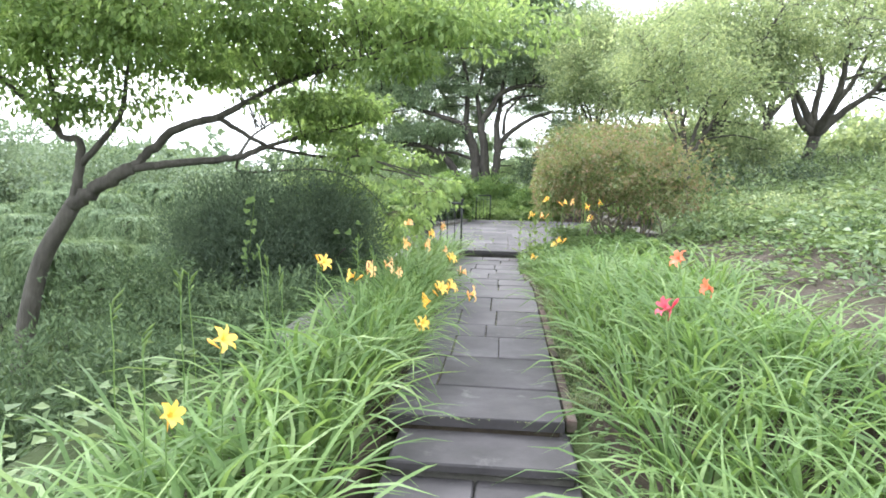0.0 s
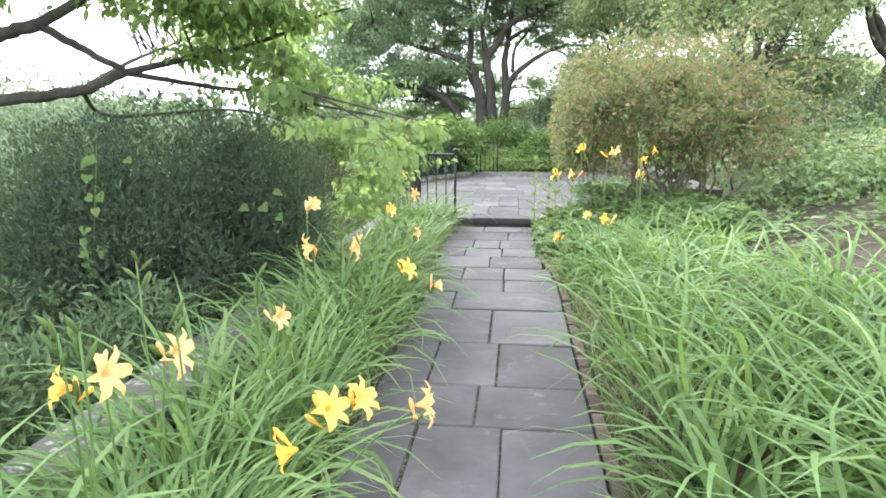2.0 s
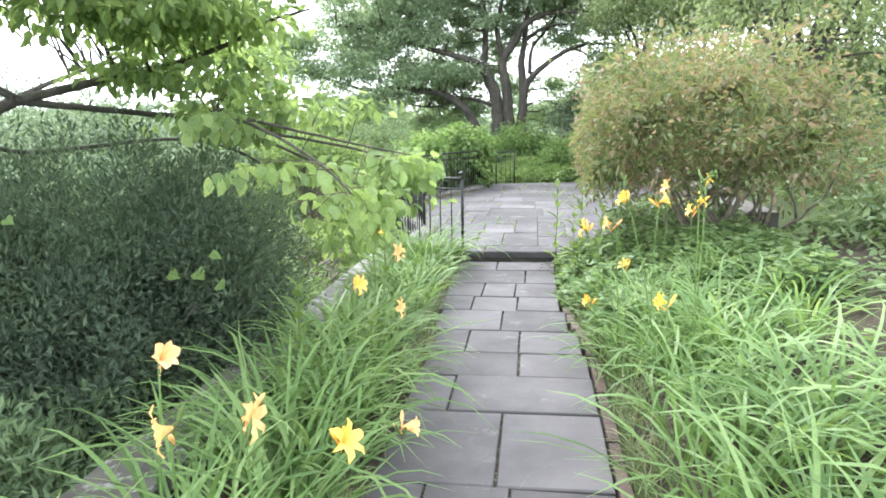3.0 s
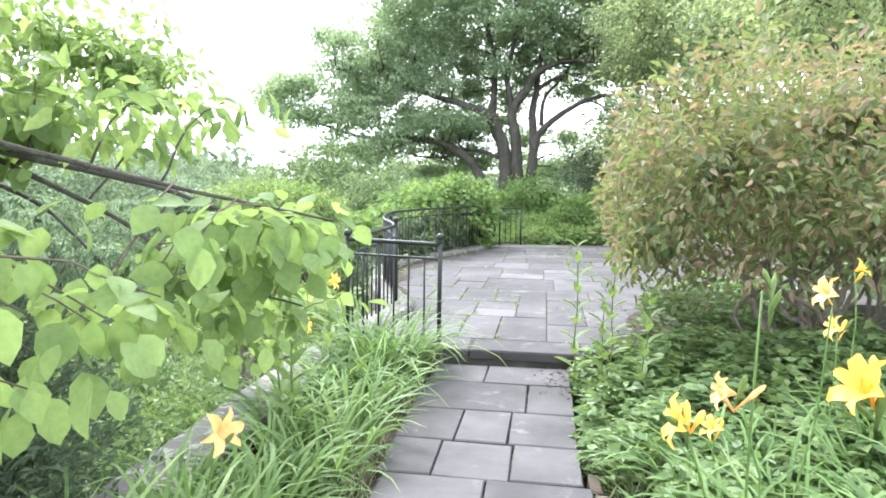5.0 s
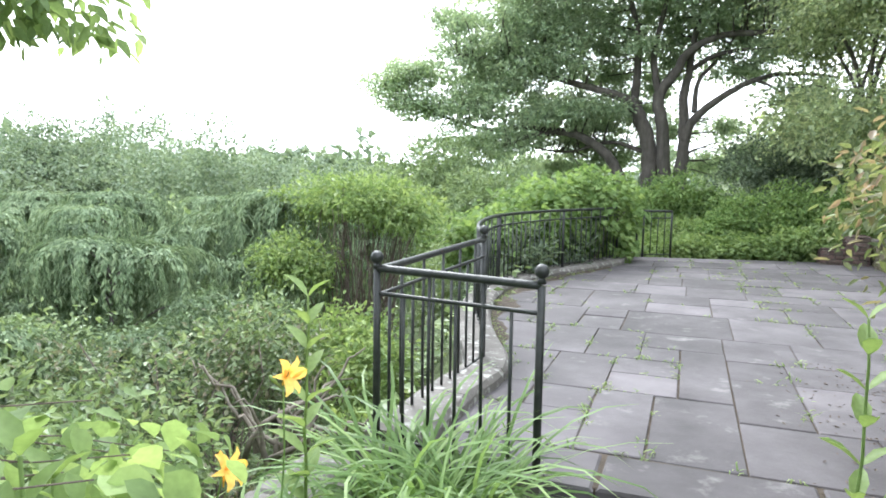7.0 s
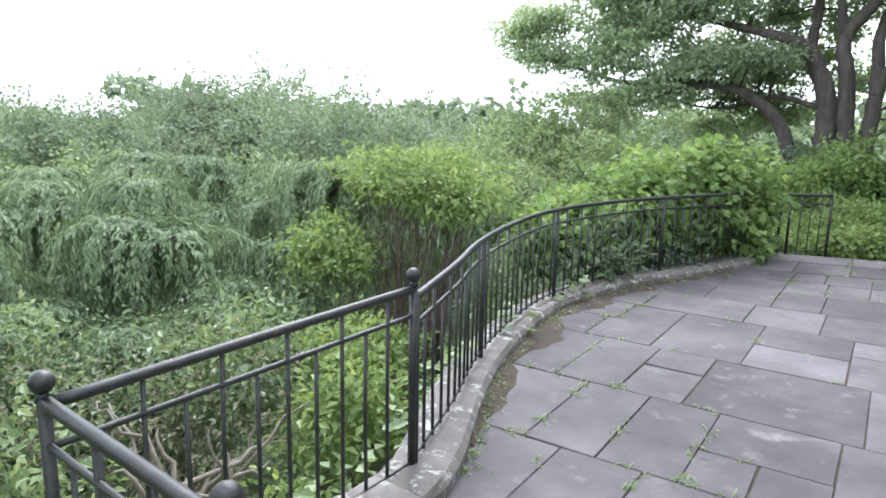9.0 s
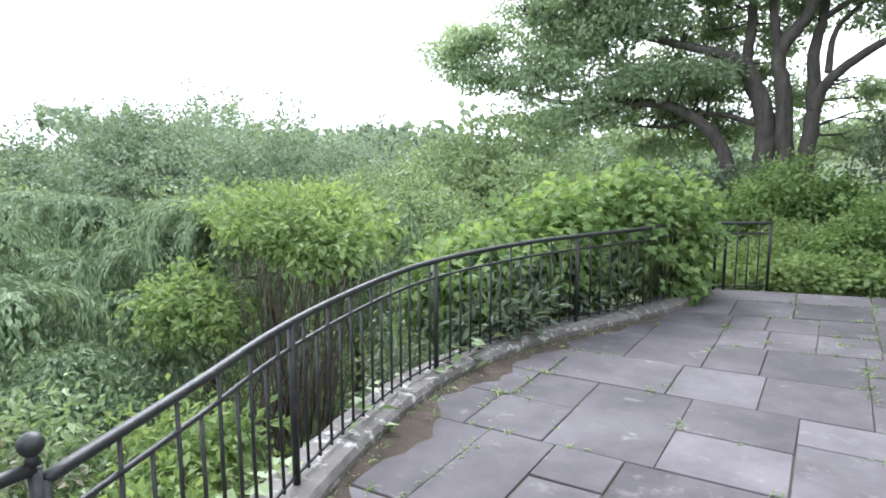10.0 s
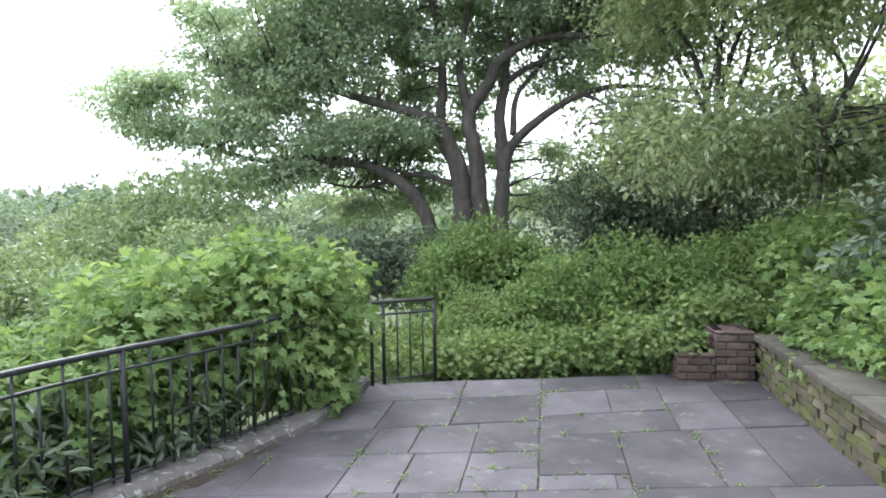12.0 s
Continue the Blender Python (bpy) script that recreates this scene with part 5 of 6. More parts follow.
# ---- bronze-leaved shrub beside the terrace ----
rs = np.random.default_rng(25)
shr = shrub("rhododendron", "tall gnarled shrub with bronze and green leaves", [((1.98, 12.6, 1.7), (1.4, 1.4, 0.8)), ((1.43, 11.6, 1.65), (0.75, 0.8, 0.62)), ((2.58, 13.3, 1.85), (1.2, 1.2, 0.85)), ((1.08, 12.6, 1.5), (0.6, 0.9, 0.6)), ((2.28, 11.7, 1.95), (1.0, 0.9, 0.65)), ((1.28, 13.5, 1.45), (0.65, 0.7, 0.65)), ((1.08, 12.0, 1.15), (0.4, 0.6, 0.3)), ((2.38, 11.2, 1.35), (0.8, 0.6, 0.45)), ((1.3, 14.1, 1.45), (0.45, 0.6, 0.5)), ((3.2, 12.2, 1.5), (0.9, 0.9, 0.7))], L_RHODO,
            2700, 13, (0.085, 0.085, 0.06), 0.075, rs, 0.42, "lance", 0.3, M_BARK_PALE, (2.4, 12.6, 0.1), 0, 0.03, "shrub", "", 0.6, 0.8, core=0.45, bumps=0.5, bump_size=0.4, gap=(0.4, -0.12))
for k_ in range(26):
    th = rs.uniform(0, 6.28)
    foot = np.array([2.35 + 0.25 * math.cos(th), 12.4 + 0.3 * math.sin(th), 0.05])
    mid_ = np.array([2.3 + rs.uniform(-0.45, 0.9), 12.6 + rs.uniform(-0.5, 0.8), rs.uniform(0.55, 0.95)])
    tip = np.array([2.3 + rs.uniform(-0.7, 1.2), 12.6 + rs.uniform(-0.9, 1.0), rs.uniform(1.3, 2.3)])
    c = curve_pts([foot, (foot + mid_) / 2 + rs.normal(size=3) * 0.1, mid_, (mid_ + tip) / 2 + rs.normal(size=3) * 0.15, tip], 6)
    c[1:-1] += rs.normal(size=c[1:-1].shape) * 0.012
    under(part("stem", tubes_mesh("stem", [(c, np.linspace(0.026, 0.006, len(c)))], M_BARK_PALE, 7)), shr)

# ---- the great many-stemmed oak beyond the terrace ----
ro = np.random.default_rng(35)
OX, OY = -0.8, 31.8
oak_limbs = [
    # low bough sweeping out over the slope
    ([(OX - 0.9, OY, 0.7), (OX - 1.4, OY - 0.1, 2.0), (OX - 2.1, OY - 0.2, 2.65), (OX - 2.9, OY - 0.3, 2.98), (OX - 4.2, OY - 0.4, 2.85), (OX - 5.2, OY - 0.6, 2.5), (OX - 6.6, OY - 0.6, 2.45)], (0.2, 0.03)),
    ([(OX - 2.9, OY - 0.3, 2.98), (OX - 4.4, OY, 3.2), (OX - 5.8, OY + 0.2, 3.15), (OX - 8.2, OY, 3.9), (OX - 9.8, OY, 4.5)], (0.11, 0.025)),
    # first trunk, forking into a long bough and a leader
    ([(OX - 0.35, OY, 0.7), (OX - 0.3, OY, 1.6), (OX - 0.35, OY, 2.6), (OX - 0.75, OY, 3.6), (OX - 1.0, OY - 0.1, 4.0)], (0.27, 0.2)),
    ([(OX - 1.0, OY - 0.1, 4.0), (OX - 1.85, OY - 0.2, 4.3), (OX - 3.1, OY - 0.4, 4.65), (OX - 4.9, OY - 0.6, 5.25), (OX - 6.6, OY - 0.6, 5.6)], (0.15, 0.03)),
    ([(OX - 0.85, OY, 3.75), (OX - 0.8, OY + 0.2, 5.1), (OX - 0.9, OY + 0.2, 6.4), (OX - 1.5, OY + 0.2, 8.4), (OX - 1.6, OY, 10.0)], (0.14, 0.04)),
    ([(OX - 3.1, OY - 0.4, 4.65), (OX - 4.0, OY - 0.2, 5.6), (OX - 4.6, OY, 7.0), (OX - 5.0, OY, 8.0)], (0.08, 0.02)),
    # second trunk, leaning over to the far side
    ([(OX + 0.2, OY, 0.7), (OX + 0.15, OY, 1.7), (OX + 0.05, OY - 0.1, 3.05), (OX - 0.1, OY - 0.2, 4.1), (OX + 0.35, OY - 0.2, 4.75), (OX + 0.7, OY - 0.2, 5.35), (OX + 1.7, OY - 0.3, 5.8), (OX + 3.3, OY - 0.4, 5.8), (OX + 4.6, OY - 0.4, 6.2)], (0.24, 0.05)),
    ([(OX - 0.1, OY - 0.2, 4.1), (OX - 0.3, OY - 0.3, 5.4), (OX + 0.0, OY - 0.2, 7.2), (OX - 0.4, OY, 9.5)], (0.12, 0.03)),
    # third trunk
    ([(OX + 0.6, OY, 0.7), (OX + 0.62, OY + 0.1, 1.6), (OX + 0.7, OY + 0.1, 2.7), (OX + 0.62, OY + 0.2, 4.0), (OX + 0.75, OY + 0.3, 4.9), (OX + 0.95, OY + 0.3, 6.4), (OX + 1.6, OY + 0.4, 9.0)], (0.23, 0.05)),
    ([(OX + 0.7, OY + 0.1, 2.7), (OX + 0.95, OY, 3.35), (OX + 1.7, OY, 4.0), (OX + 2.6, OY, 4.5), (OX + 3.6, OY, 4.65), (OX + 4.8, OY, 4.5)], (0.15, 0.03)),
    ([(OX + 2.6, OY, 4.5), (OX + 3.1, OY - 0.1, 4.25), (OX + 3.6, OY - 0.1, 3.8), (OX + 3.8, OY - 0.1, 3.3)], (0.05, 0.012)),
    ([(OX + 0.75, OY + 0.3, 4.9), (OX + 1.5, OY + 0.2, 5.3), (OX + 2.6, OY, 5.4), (OX + 3.9, OY, 5.1)], (0.09, 0.02)),
    ([(OX + 0.95, OY + 0.1, 3.6), (OX + 1.05, OY + 0.4, 4.6), (OX + 1.7, OY + 0.5, 5.4), (OX + 2.4, OY + 0.6, 6.6)], (0.09, 0.02)),
    ([(OX - 0.5, OY + 0.2, 2.4), (OX - 1.6, OY + 0.4, 2.7), (OX - 3.0, OY + 0.6, 2.4), (OX - 4.4, OY + 0.6, 2.6)], (0.08, 0.02)),
]
oak_blobs = [((OX - 9.2, OY, 4.75), (1.3, 1.5, 0.75)), ((OX - 8.2, OY, 5.2), (1.0, 1.3, 0.5)), ((OX - 8.0, OY, 3.95), (1.3, 1.4, 0.5)), ((OX - 6.2, OY - 0.2, 5.5), (1.5, 1.6, 0.75)), ((OX - 6.0, OY - 0.4, 3.9), (1.7, 1.5, 0.75)),
             ((OX - 4.6, OY - 0.3, 6.6), (1.9, 2.2, 1.1)), ((OX - 3.4, OY - 0.5, 8.4), (2.4, 2.8, 1.5)), ((OX - 1.2, OY - 0.5, 10.6), (3.6, 3.6, 1.9)), ((OX + 2.4, OY, 10.2), (3.3, 3.6, 1.8)), ((OX + 4.2, OY, 8.0), (2.0, 2.4, 1.4)),
             ((OX + 4.3, OY - 0.3, 6.1), (1.3, 1.6, 0.6)), ((OX + 3.9, OY - 0.1, 4.1), (0.9, 1.0, 0.55)), ((OX - 5.6, OY - 0.7, 2.7), (2.0, 1.4, 0.55)), ((OX - 3.6, OY - 0.8, 5.2), (1.6, 1.0, 0.6)), ((OX - 3.4, OY - 0.5, 3.5), (1.7, 1.0, 0.5)), ((OX - 4.8, OY - 0.4, 4.7), (1.4, 1.2, 0.6)),
             ((OX + 0.3, OY + 1.6, 8.4), (3.6, 1.8, 1.4)), ((OX - 2.0, OY + 1.0, 6.6), (1.6, 1.0, 0.8)), ((OX + 2.2, OY + 1.5, 6.9), (1.8, 1.2, 0.8)), ((OX + 0.3, OY + 1.4, 6.2), (1.2, 0.8, 0.6)), ((OX - 1.9, OY + 1.6, 5.0), (1.8, 0.8, 0.7)), ((OX + 2.3, OY + 1.0, 5.0), (1.2, 0.8, 0.5)),
             ((OX - 2.2, OY + 1.8, 3.4), (1.7, 0.8, 0.6)), ((OX - 3.6, OY + 2.0, 2.0), (2.2, 0.9, 0.7)), ((OX + 1.6, OY + 2.2, 2.0), (1.4, 0.7, 0.6)), ((OX + 1.9, OY + 1.4, 3.3), (0.6, 0.6, 0.4)), ((OX - 0.2, OY + 1.8, 4.6), (0.8, 0.6, 0.5)), ((OX - 1.4, OY - 1.6, 7.4), (2.0, 1.0, 0.8)), ((OX + 2.4, OY - 1.6, 7.6), (2.0, 1.0, 0.8)), ((OX + 0.6, OY - 1.0, 7.0), (1.2, 0.8, 0.5)),
             ((OX - 6.8, OY, 6.9), (1.0, 1.2, 0.6)), ((OX + 1.4, OY - 0.6, 6.3), (1.0, 0.7, 0.35)),
             ((OX - 2.3, OY + 1.5, 4.1), (1.7, 0.8, 0.7)), ((OX - 1.9, OY + 1.4, 5.8), (1.8, 0.8, 0.8)), ((OX + 0.3, OY + 1.6, 5.4), (1.2, 0.7, 0.7)), ((OX + 2.4, OY + 1.2, 5.9), (1.7, 0.8, 0.6)), ((OX - 4.4, OY + 1.0, 5.8), (1.8, 1.0, 0.8)), ((OX - 3.4, OY + 1.5, 7.2), (2.0, 1.0, 0.9)),
             ((OX - 0.4, OY + 1.8, 7.2), (1.8, 0.9, 0.8)), ((OX - 4.0, OY + 1.4, 4.0), (1.6, 0.8, 0.6)), ((OX + 0.2, OY + 2.2, 3.2), (1.0, 0.6, 0.5)), ((OX - 6.0, OY + 0.8, 4.7), (1.2, 1.0, 0.5)), ((OX + 3.6, OY + 1.0, 7.0), (1.4, 1.0, 0.7)), ((OX - 1.4, OY + 2.0, 2.3), (1.4, 0.7, 0.6)), ((OX + 1.5, OY + 1.6, 6.6), (1.5, 0.8, 0.6)),
             ((OX - 2.6, OY - 0.9, 6.2), (1.5, 0.7, 0.5)), ((OX - 0.6, OY - 0.9, 5.6), (0.7, 0.5, 0.3)), ((OX - 4.9, OY - 0.8, 5.6), (1.3, 0.8, 0.5)), ((OX + 3.0, OY - 0.6, 5.3), (0.9, 0.6, 0.3)), ((OX - 2.0, OY - 0.8, 3.7), (1.1, 0.6, 0.3)), ((OX - 2.4, OY + 2.0, 2.7), (2.2, 0.8, 0.5)), ((OX + 2.7, OY + 2.0, 2.6), (1.2, 0.7, 0.5)), ((OX - 4.6, OY + 1.2, 3.0), (1.6, 0.9, 0.5)), ((OX - 0.8, OY + 2.2, 3.9), (1.2, 0.7, 0.5))]
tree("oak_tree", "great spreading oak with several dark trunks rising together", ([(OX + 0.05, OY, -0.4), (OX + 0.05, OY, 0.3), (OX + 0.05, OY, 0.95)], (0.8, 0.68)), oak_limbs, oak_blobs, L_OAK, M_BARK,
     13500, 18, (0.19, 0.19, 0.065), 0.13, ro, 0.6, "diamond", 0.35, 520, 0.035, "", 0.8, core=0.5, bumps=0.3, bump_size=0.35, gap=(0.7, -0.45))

# ---- trees on the rising ground to the right ----
rt = np.random.default_rng(45)


def garden_tree(x, y, h, r, lean, mat, label, rng, clumps=1200, size=0.17, low=0.35, wood=M_BARK, stems=3, tr=0.2, gap=-0.4):
    g = float(ground_z(x, y))
    limbs, blobs = [], []
    top = np.array([x + lean, y, g + h])
    fork = np.array([x + lean * 0.25, y, g + h * 0.22])
    for k in range(stems + 3):
        th = k * 6.28 / (stems + 3) + rng.uniform(0, 0.8)
        tip = np.array([x + lean * 0.7 + r * 0.75 * math.cos(th), y + r * 0.75 * math.sin(th), g + h * rng.uniform(0.6, 0.92)])
        mid = (fork + tip) / 2 + np.array([0, 0, 0.08 * h]) + rng.normal(size=3) * 0.1 * r
        limbs.append(([fork, (fork + mid) / 2 + rng.normal(size=3) * 0.05 * r, mid, tip], (tr * 0.7, tr * 0.15)))
        blobs.append((tuple(tip), (r * 0.5, r * 0.5, h * 0.13)))
        blobs.append((tuple(mid + np.array([0.3 * r * math.cos(th), 0.3 * r * math.sin(th), 0])), (r * 0.42, r * 0.42, h * 0.11)))
    blobs.append(((x + lean * 0.8, y, g + h * 0.88), (r * 0.6, r * 0.6, h * 0.12)))
    if low < 0.3:
        for k in range(4):
            th = rng.uniform(0, 6.28)
            blobs.append(((x + r * 0.6 * math.cos(th), y + r * 0.6 * math.sin(th), g + h * (low + 0.1)), (r * 0.5, r * 0.5, h * 0.12)))
    return tree("tree", label, ([(x, y, g - 0.3), (x + lean * 0.08, y, g + h * 0.1), tuple(fork)], (tr, tr * 0.8)), limbs, blobs, mat, wood, clumps, 18, (0.22, 0.22, 0.11), size * 0.82, rng, 0.55, "diamond", 0.4, 90, 0.05, "garden trees", 0.8,
                core=0.5, bumps=0.35, gap=(1.0, gap))


garden_tree(5.9, 21.8, 6.2, 2.6, 2.6, L_PALE, "pale-leaved tree with leaning grey trunks on the bank", rt, 1200, 0.14, 0.35, gap=-0.05, tr=0.17)
garden_tree(9.4, 21.5, 6.2, 2.8, 1.0, L_PALE, "pale-leaved tree with crooked dark trunk on the bank", rt, 1200, 0.14, 0.35, gap=0.0, tr=0.2)
garden_tree(13.5, 21.0, 7.0, 3.4, 0.6, L_PALE, "pale-leaved tree standing beyond the bank", rt, 1000, 0.17, gap=0.0)
garden_tree(3.9, 28.0, 7.4, 2.4, 0.2, L_PALE, "slim pale green tree behind the bronze shrub", rt, 1700, 0.15, 0.1, M_BARK, 3, 0.09, gap=-0.6)
garden_tree(12.0, 32.0, 9.0, 4.2, 0.5, L_PALE, "tall light green tree beyond the bank", rt, 900, 0.24, gap=-0.1)
garden_tree(20.0, 30.0, 9.0, 4.5, 0.5, L_PALE, "tall light green tree beyond the bank", rt, 800, 0.26, gap=0.0)
garden_tree(4.6, 25.2, 6.2, 2.7, 0.2, L_PALE, "light-leaved tree filling the corner beyond the brick wall", rt, 2600, 0.13, 0.12, M_BARK, 3, 0.05, gap=-0.9)
garden_tree(6.8, 21.5, 5.6, 2.3, -0.6, L_PALE, "light-leaved tree arching over the brick wall", rt, 2100, 0.125, 0.12, M_BARK, 3, 0.07, gap=-0.9)
garden_tree(4.9, 17.2, 4.8, 1.7, -0.5, L_PALE, "light-leaved tree arching over the brick wall", rt, 900, 0.12, 0.35, M_BARK, 3, 0.09)

re_ = np.random.default_rng(55)
shrub("shrub", "dark evergreen shrub behind the brick wall", [((4.7, 22.0, 1.3), (1.0, 1.3, 0.9)), ((5.6, 19.4, 1.4), (1.0, 1.6, 0.9))], L_DARK, 900, 14, (0.12, 0.12, 0.07), 0.11, re_, 0.5, "lance", 0.3, core=0.4, bumps=0.3)
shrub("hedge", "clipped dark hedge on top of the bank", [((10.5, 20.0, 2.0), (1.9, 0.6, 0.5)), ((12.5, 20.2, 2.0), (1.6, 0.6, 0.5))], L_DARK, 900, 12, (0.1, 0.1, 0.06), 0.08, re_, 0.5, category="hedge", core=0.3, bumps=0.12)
for x, y, z, r, h, m, lab in ((7.5, 12.5, 0.9, 1.5, 0.75, L_SHRUB, "rounded green shrub on the bank"), (5.8, 15.5, 0.9, 1.6, 0.9, L_SHRUB, "rounded green shrub on the bank"), (9.8, 15.5, 1.6, 1.9, 1.0, L_SHRUB, "rounded green shrub on the bank"),
                              (4.9, 9.6, 0.55, 1.1, 0.5, L_JUNIPER, "low grey-green juniper on the bank"), (6.8, 8.2, 0.8, 1.5, 0.6, L_WEEP, "blue-green spreading juniper on the bank"), (5.0, 6.6, 0.6, 1.2, 0.4, L_WEEP, "blue-green spreading juniper on the bank"),
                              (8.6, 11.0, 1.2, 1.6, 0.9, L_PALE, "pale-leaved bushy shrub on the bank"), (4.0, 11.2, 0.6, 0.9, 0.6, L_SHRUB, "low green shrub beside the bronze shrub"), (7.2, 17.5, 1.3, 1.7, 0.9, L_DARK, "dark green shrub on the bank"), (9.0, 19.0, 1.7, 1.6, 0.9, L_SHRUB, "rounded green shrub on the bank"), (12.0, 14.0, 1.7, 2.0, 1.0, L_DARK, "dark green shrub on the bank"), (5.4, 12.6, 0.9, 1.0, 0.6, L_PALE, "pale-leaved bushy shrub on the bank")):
    shrub("shrub", lab, [((x, y, z), (r, r, h)), ((x + 0.5 * r, y + 0.3, z - 0.1), (r * 0.7, r * 0.7, h * 0.8)), ((x - 0.6 * r, y - 0.2, z - 0.15), (r * 0.65, r * 0.65, h * 0.7))], m, 700, 9, (0.11, 0.11, 0.06), 0.098, re_, 0.5, "diamond", 0.2, group="bank shrubs", face=0.8, core=0.38, bumps=0.45, bump_size=0.4)

# ---- vines and bushes at the terrace's far end ----
rv = np.random.default_rng(65)
shrub("vine_thicket", "thick leafy vine smothering the end of the railing", [((-1.9, 19.9, 0.75), (0.45, 0.8, 0.68)), ((-1.4, 20.6, 0.95), (0.45, 0.7, 0.66)), ((-0.98, 21.0, 0.78), (0.32, 0.5, 0.74)), ((-2.5, 19.0, 0.45), (0.6, 0.9, 0.6)), ((-2.2, 20.8, 0.75), (0.7, 0.9, 0.62))], L_VINE,
      2500, 8, (0.11, 0.11, 0.07), 0.09, rv, 1.0, "vine", 0.45, M_TWIG, (-1.8, 20.0, -0.5), 16, 0.014, "vine", "", 0.6, 0.5, face=1.3, core=0.3, bumps=0.3, bump_size=0.4)
shrub("laurel", "glossy-leaved low shrub pushing through the railing", [((-1.95, 18.6, 0.35), (0.35, 0.9, 0.35)), ((-2.2, 17.6, 0.1), (0.35, 0.9, 0.35)), ((-1.5, 19.7, 0.42), (0.3, 0.6, 0.3))], L_DARK, 280, 8, (0.07, 0.07, 0.05), 0.115, rv, 0.3, "lance", -0.1, M_TWIG, (-2.1, 18.4, -0.6), 14, 0.01, "shrub", "", 0.6, 0.8, core=0.5)
shrub("vine_bank", "low leafy vines spilling onto the terrace edge", [((0.9, 22.7, 0.25), (1.3, 0.45, 0.3)), ((2.0, 22.85, 0.35), (0.8, 0.5, 0.35)), ((0.0, 22.6, 0.2), (0.7, 0.35, 0.25)), ((2.9, 23.1, 0.65), (0.7, 0.5, 0.35)), ((2.15, 22.3, 0.5), (0.3, 0.22, 0.2)), ((2.6, 22.75, 0.7), (0.45, 0.28, 0.25))], L_LIME, 1400, 8, (0.08, 0.08, 0.04), 0.06, rv, 1.0, "vine", 0.3, M_TWIG, None, 4, 0.006, "vine", "", 0.5, 0.5, face=1.2, core=0.5, bumps=0.3)
shrub("vine_bank", "leafy vines over the top of the brick wall", [((3.75, 20.6, 0.86), (0.5, 1.7, 0.48)), ((3.7, 18.2, 0.75), (0.45, 1.4, 0.35)), ((4.3, 21.6, 1.0), (0.8, 1.1, 0.5)), ((4.4, 19.2, 0.9), (0.7, 1.4, 0.42)), ((3.5, 21.9, 0.85), (0.4, 0.5, 0.35)), ((3.9, 22.9, 1.15), (0.7, 0.6, 0.6)), ((3.3, 21.4, 0.62), (0.28, 0.6, 0.22))], L_VINE, 1900, 8, (0.1, 0.1, 0.06), 0.085, rv, 1.0, "vine", 0.4, M_TWIG, (4.0, 20, 0.1), 6, 0.006, "vine", "", 0.5, 0.5, face=1.2, core=0.4, bumps=0.3)
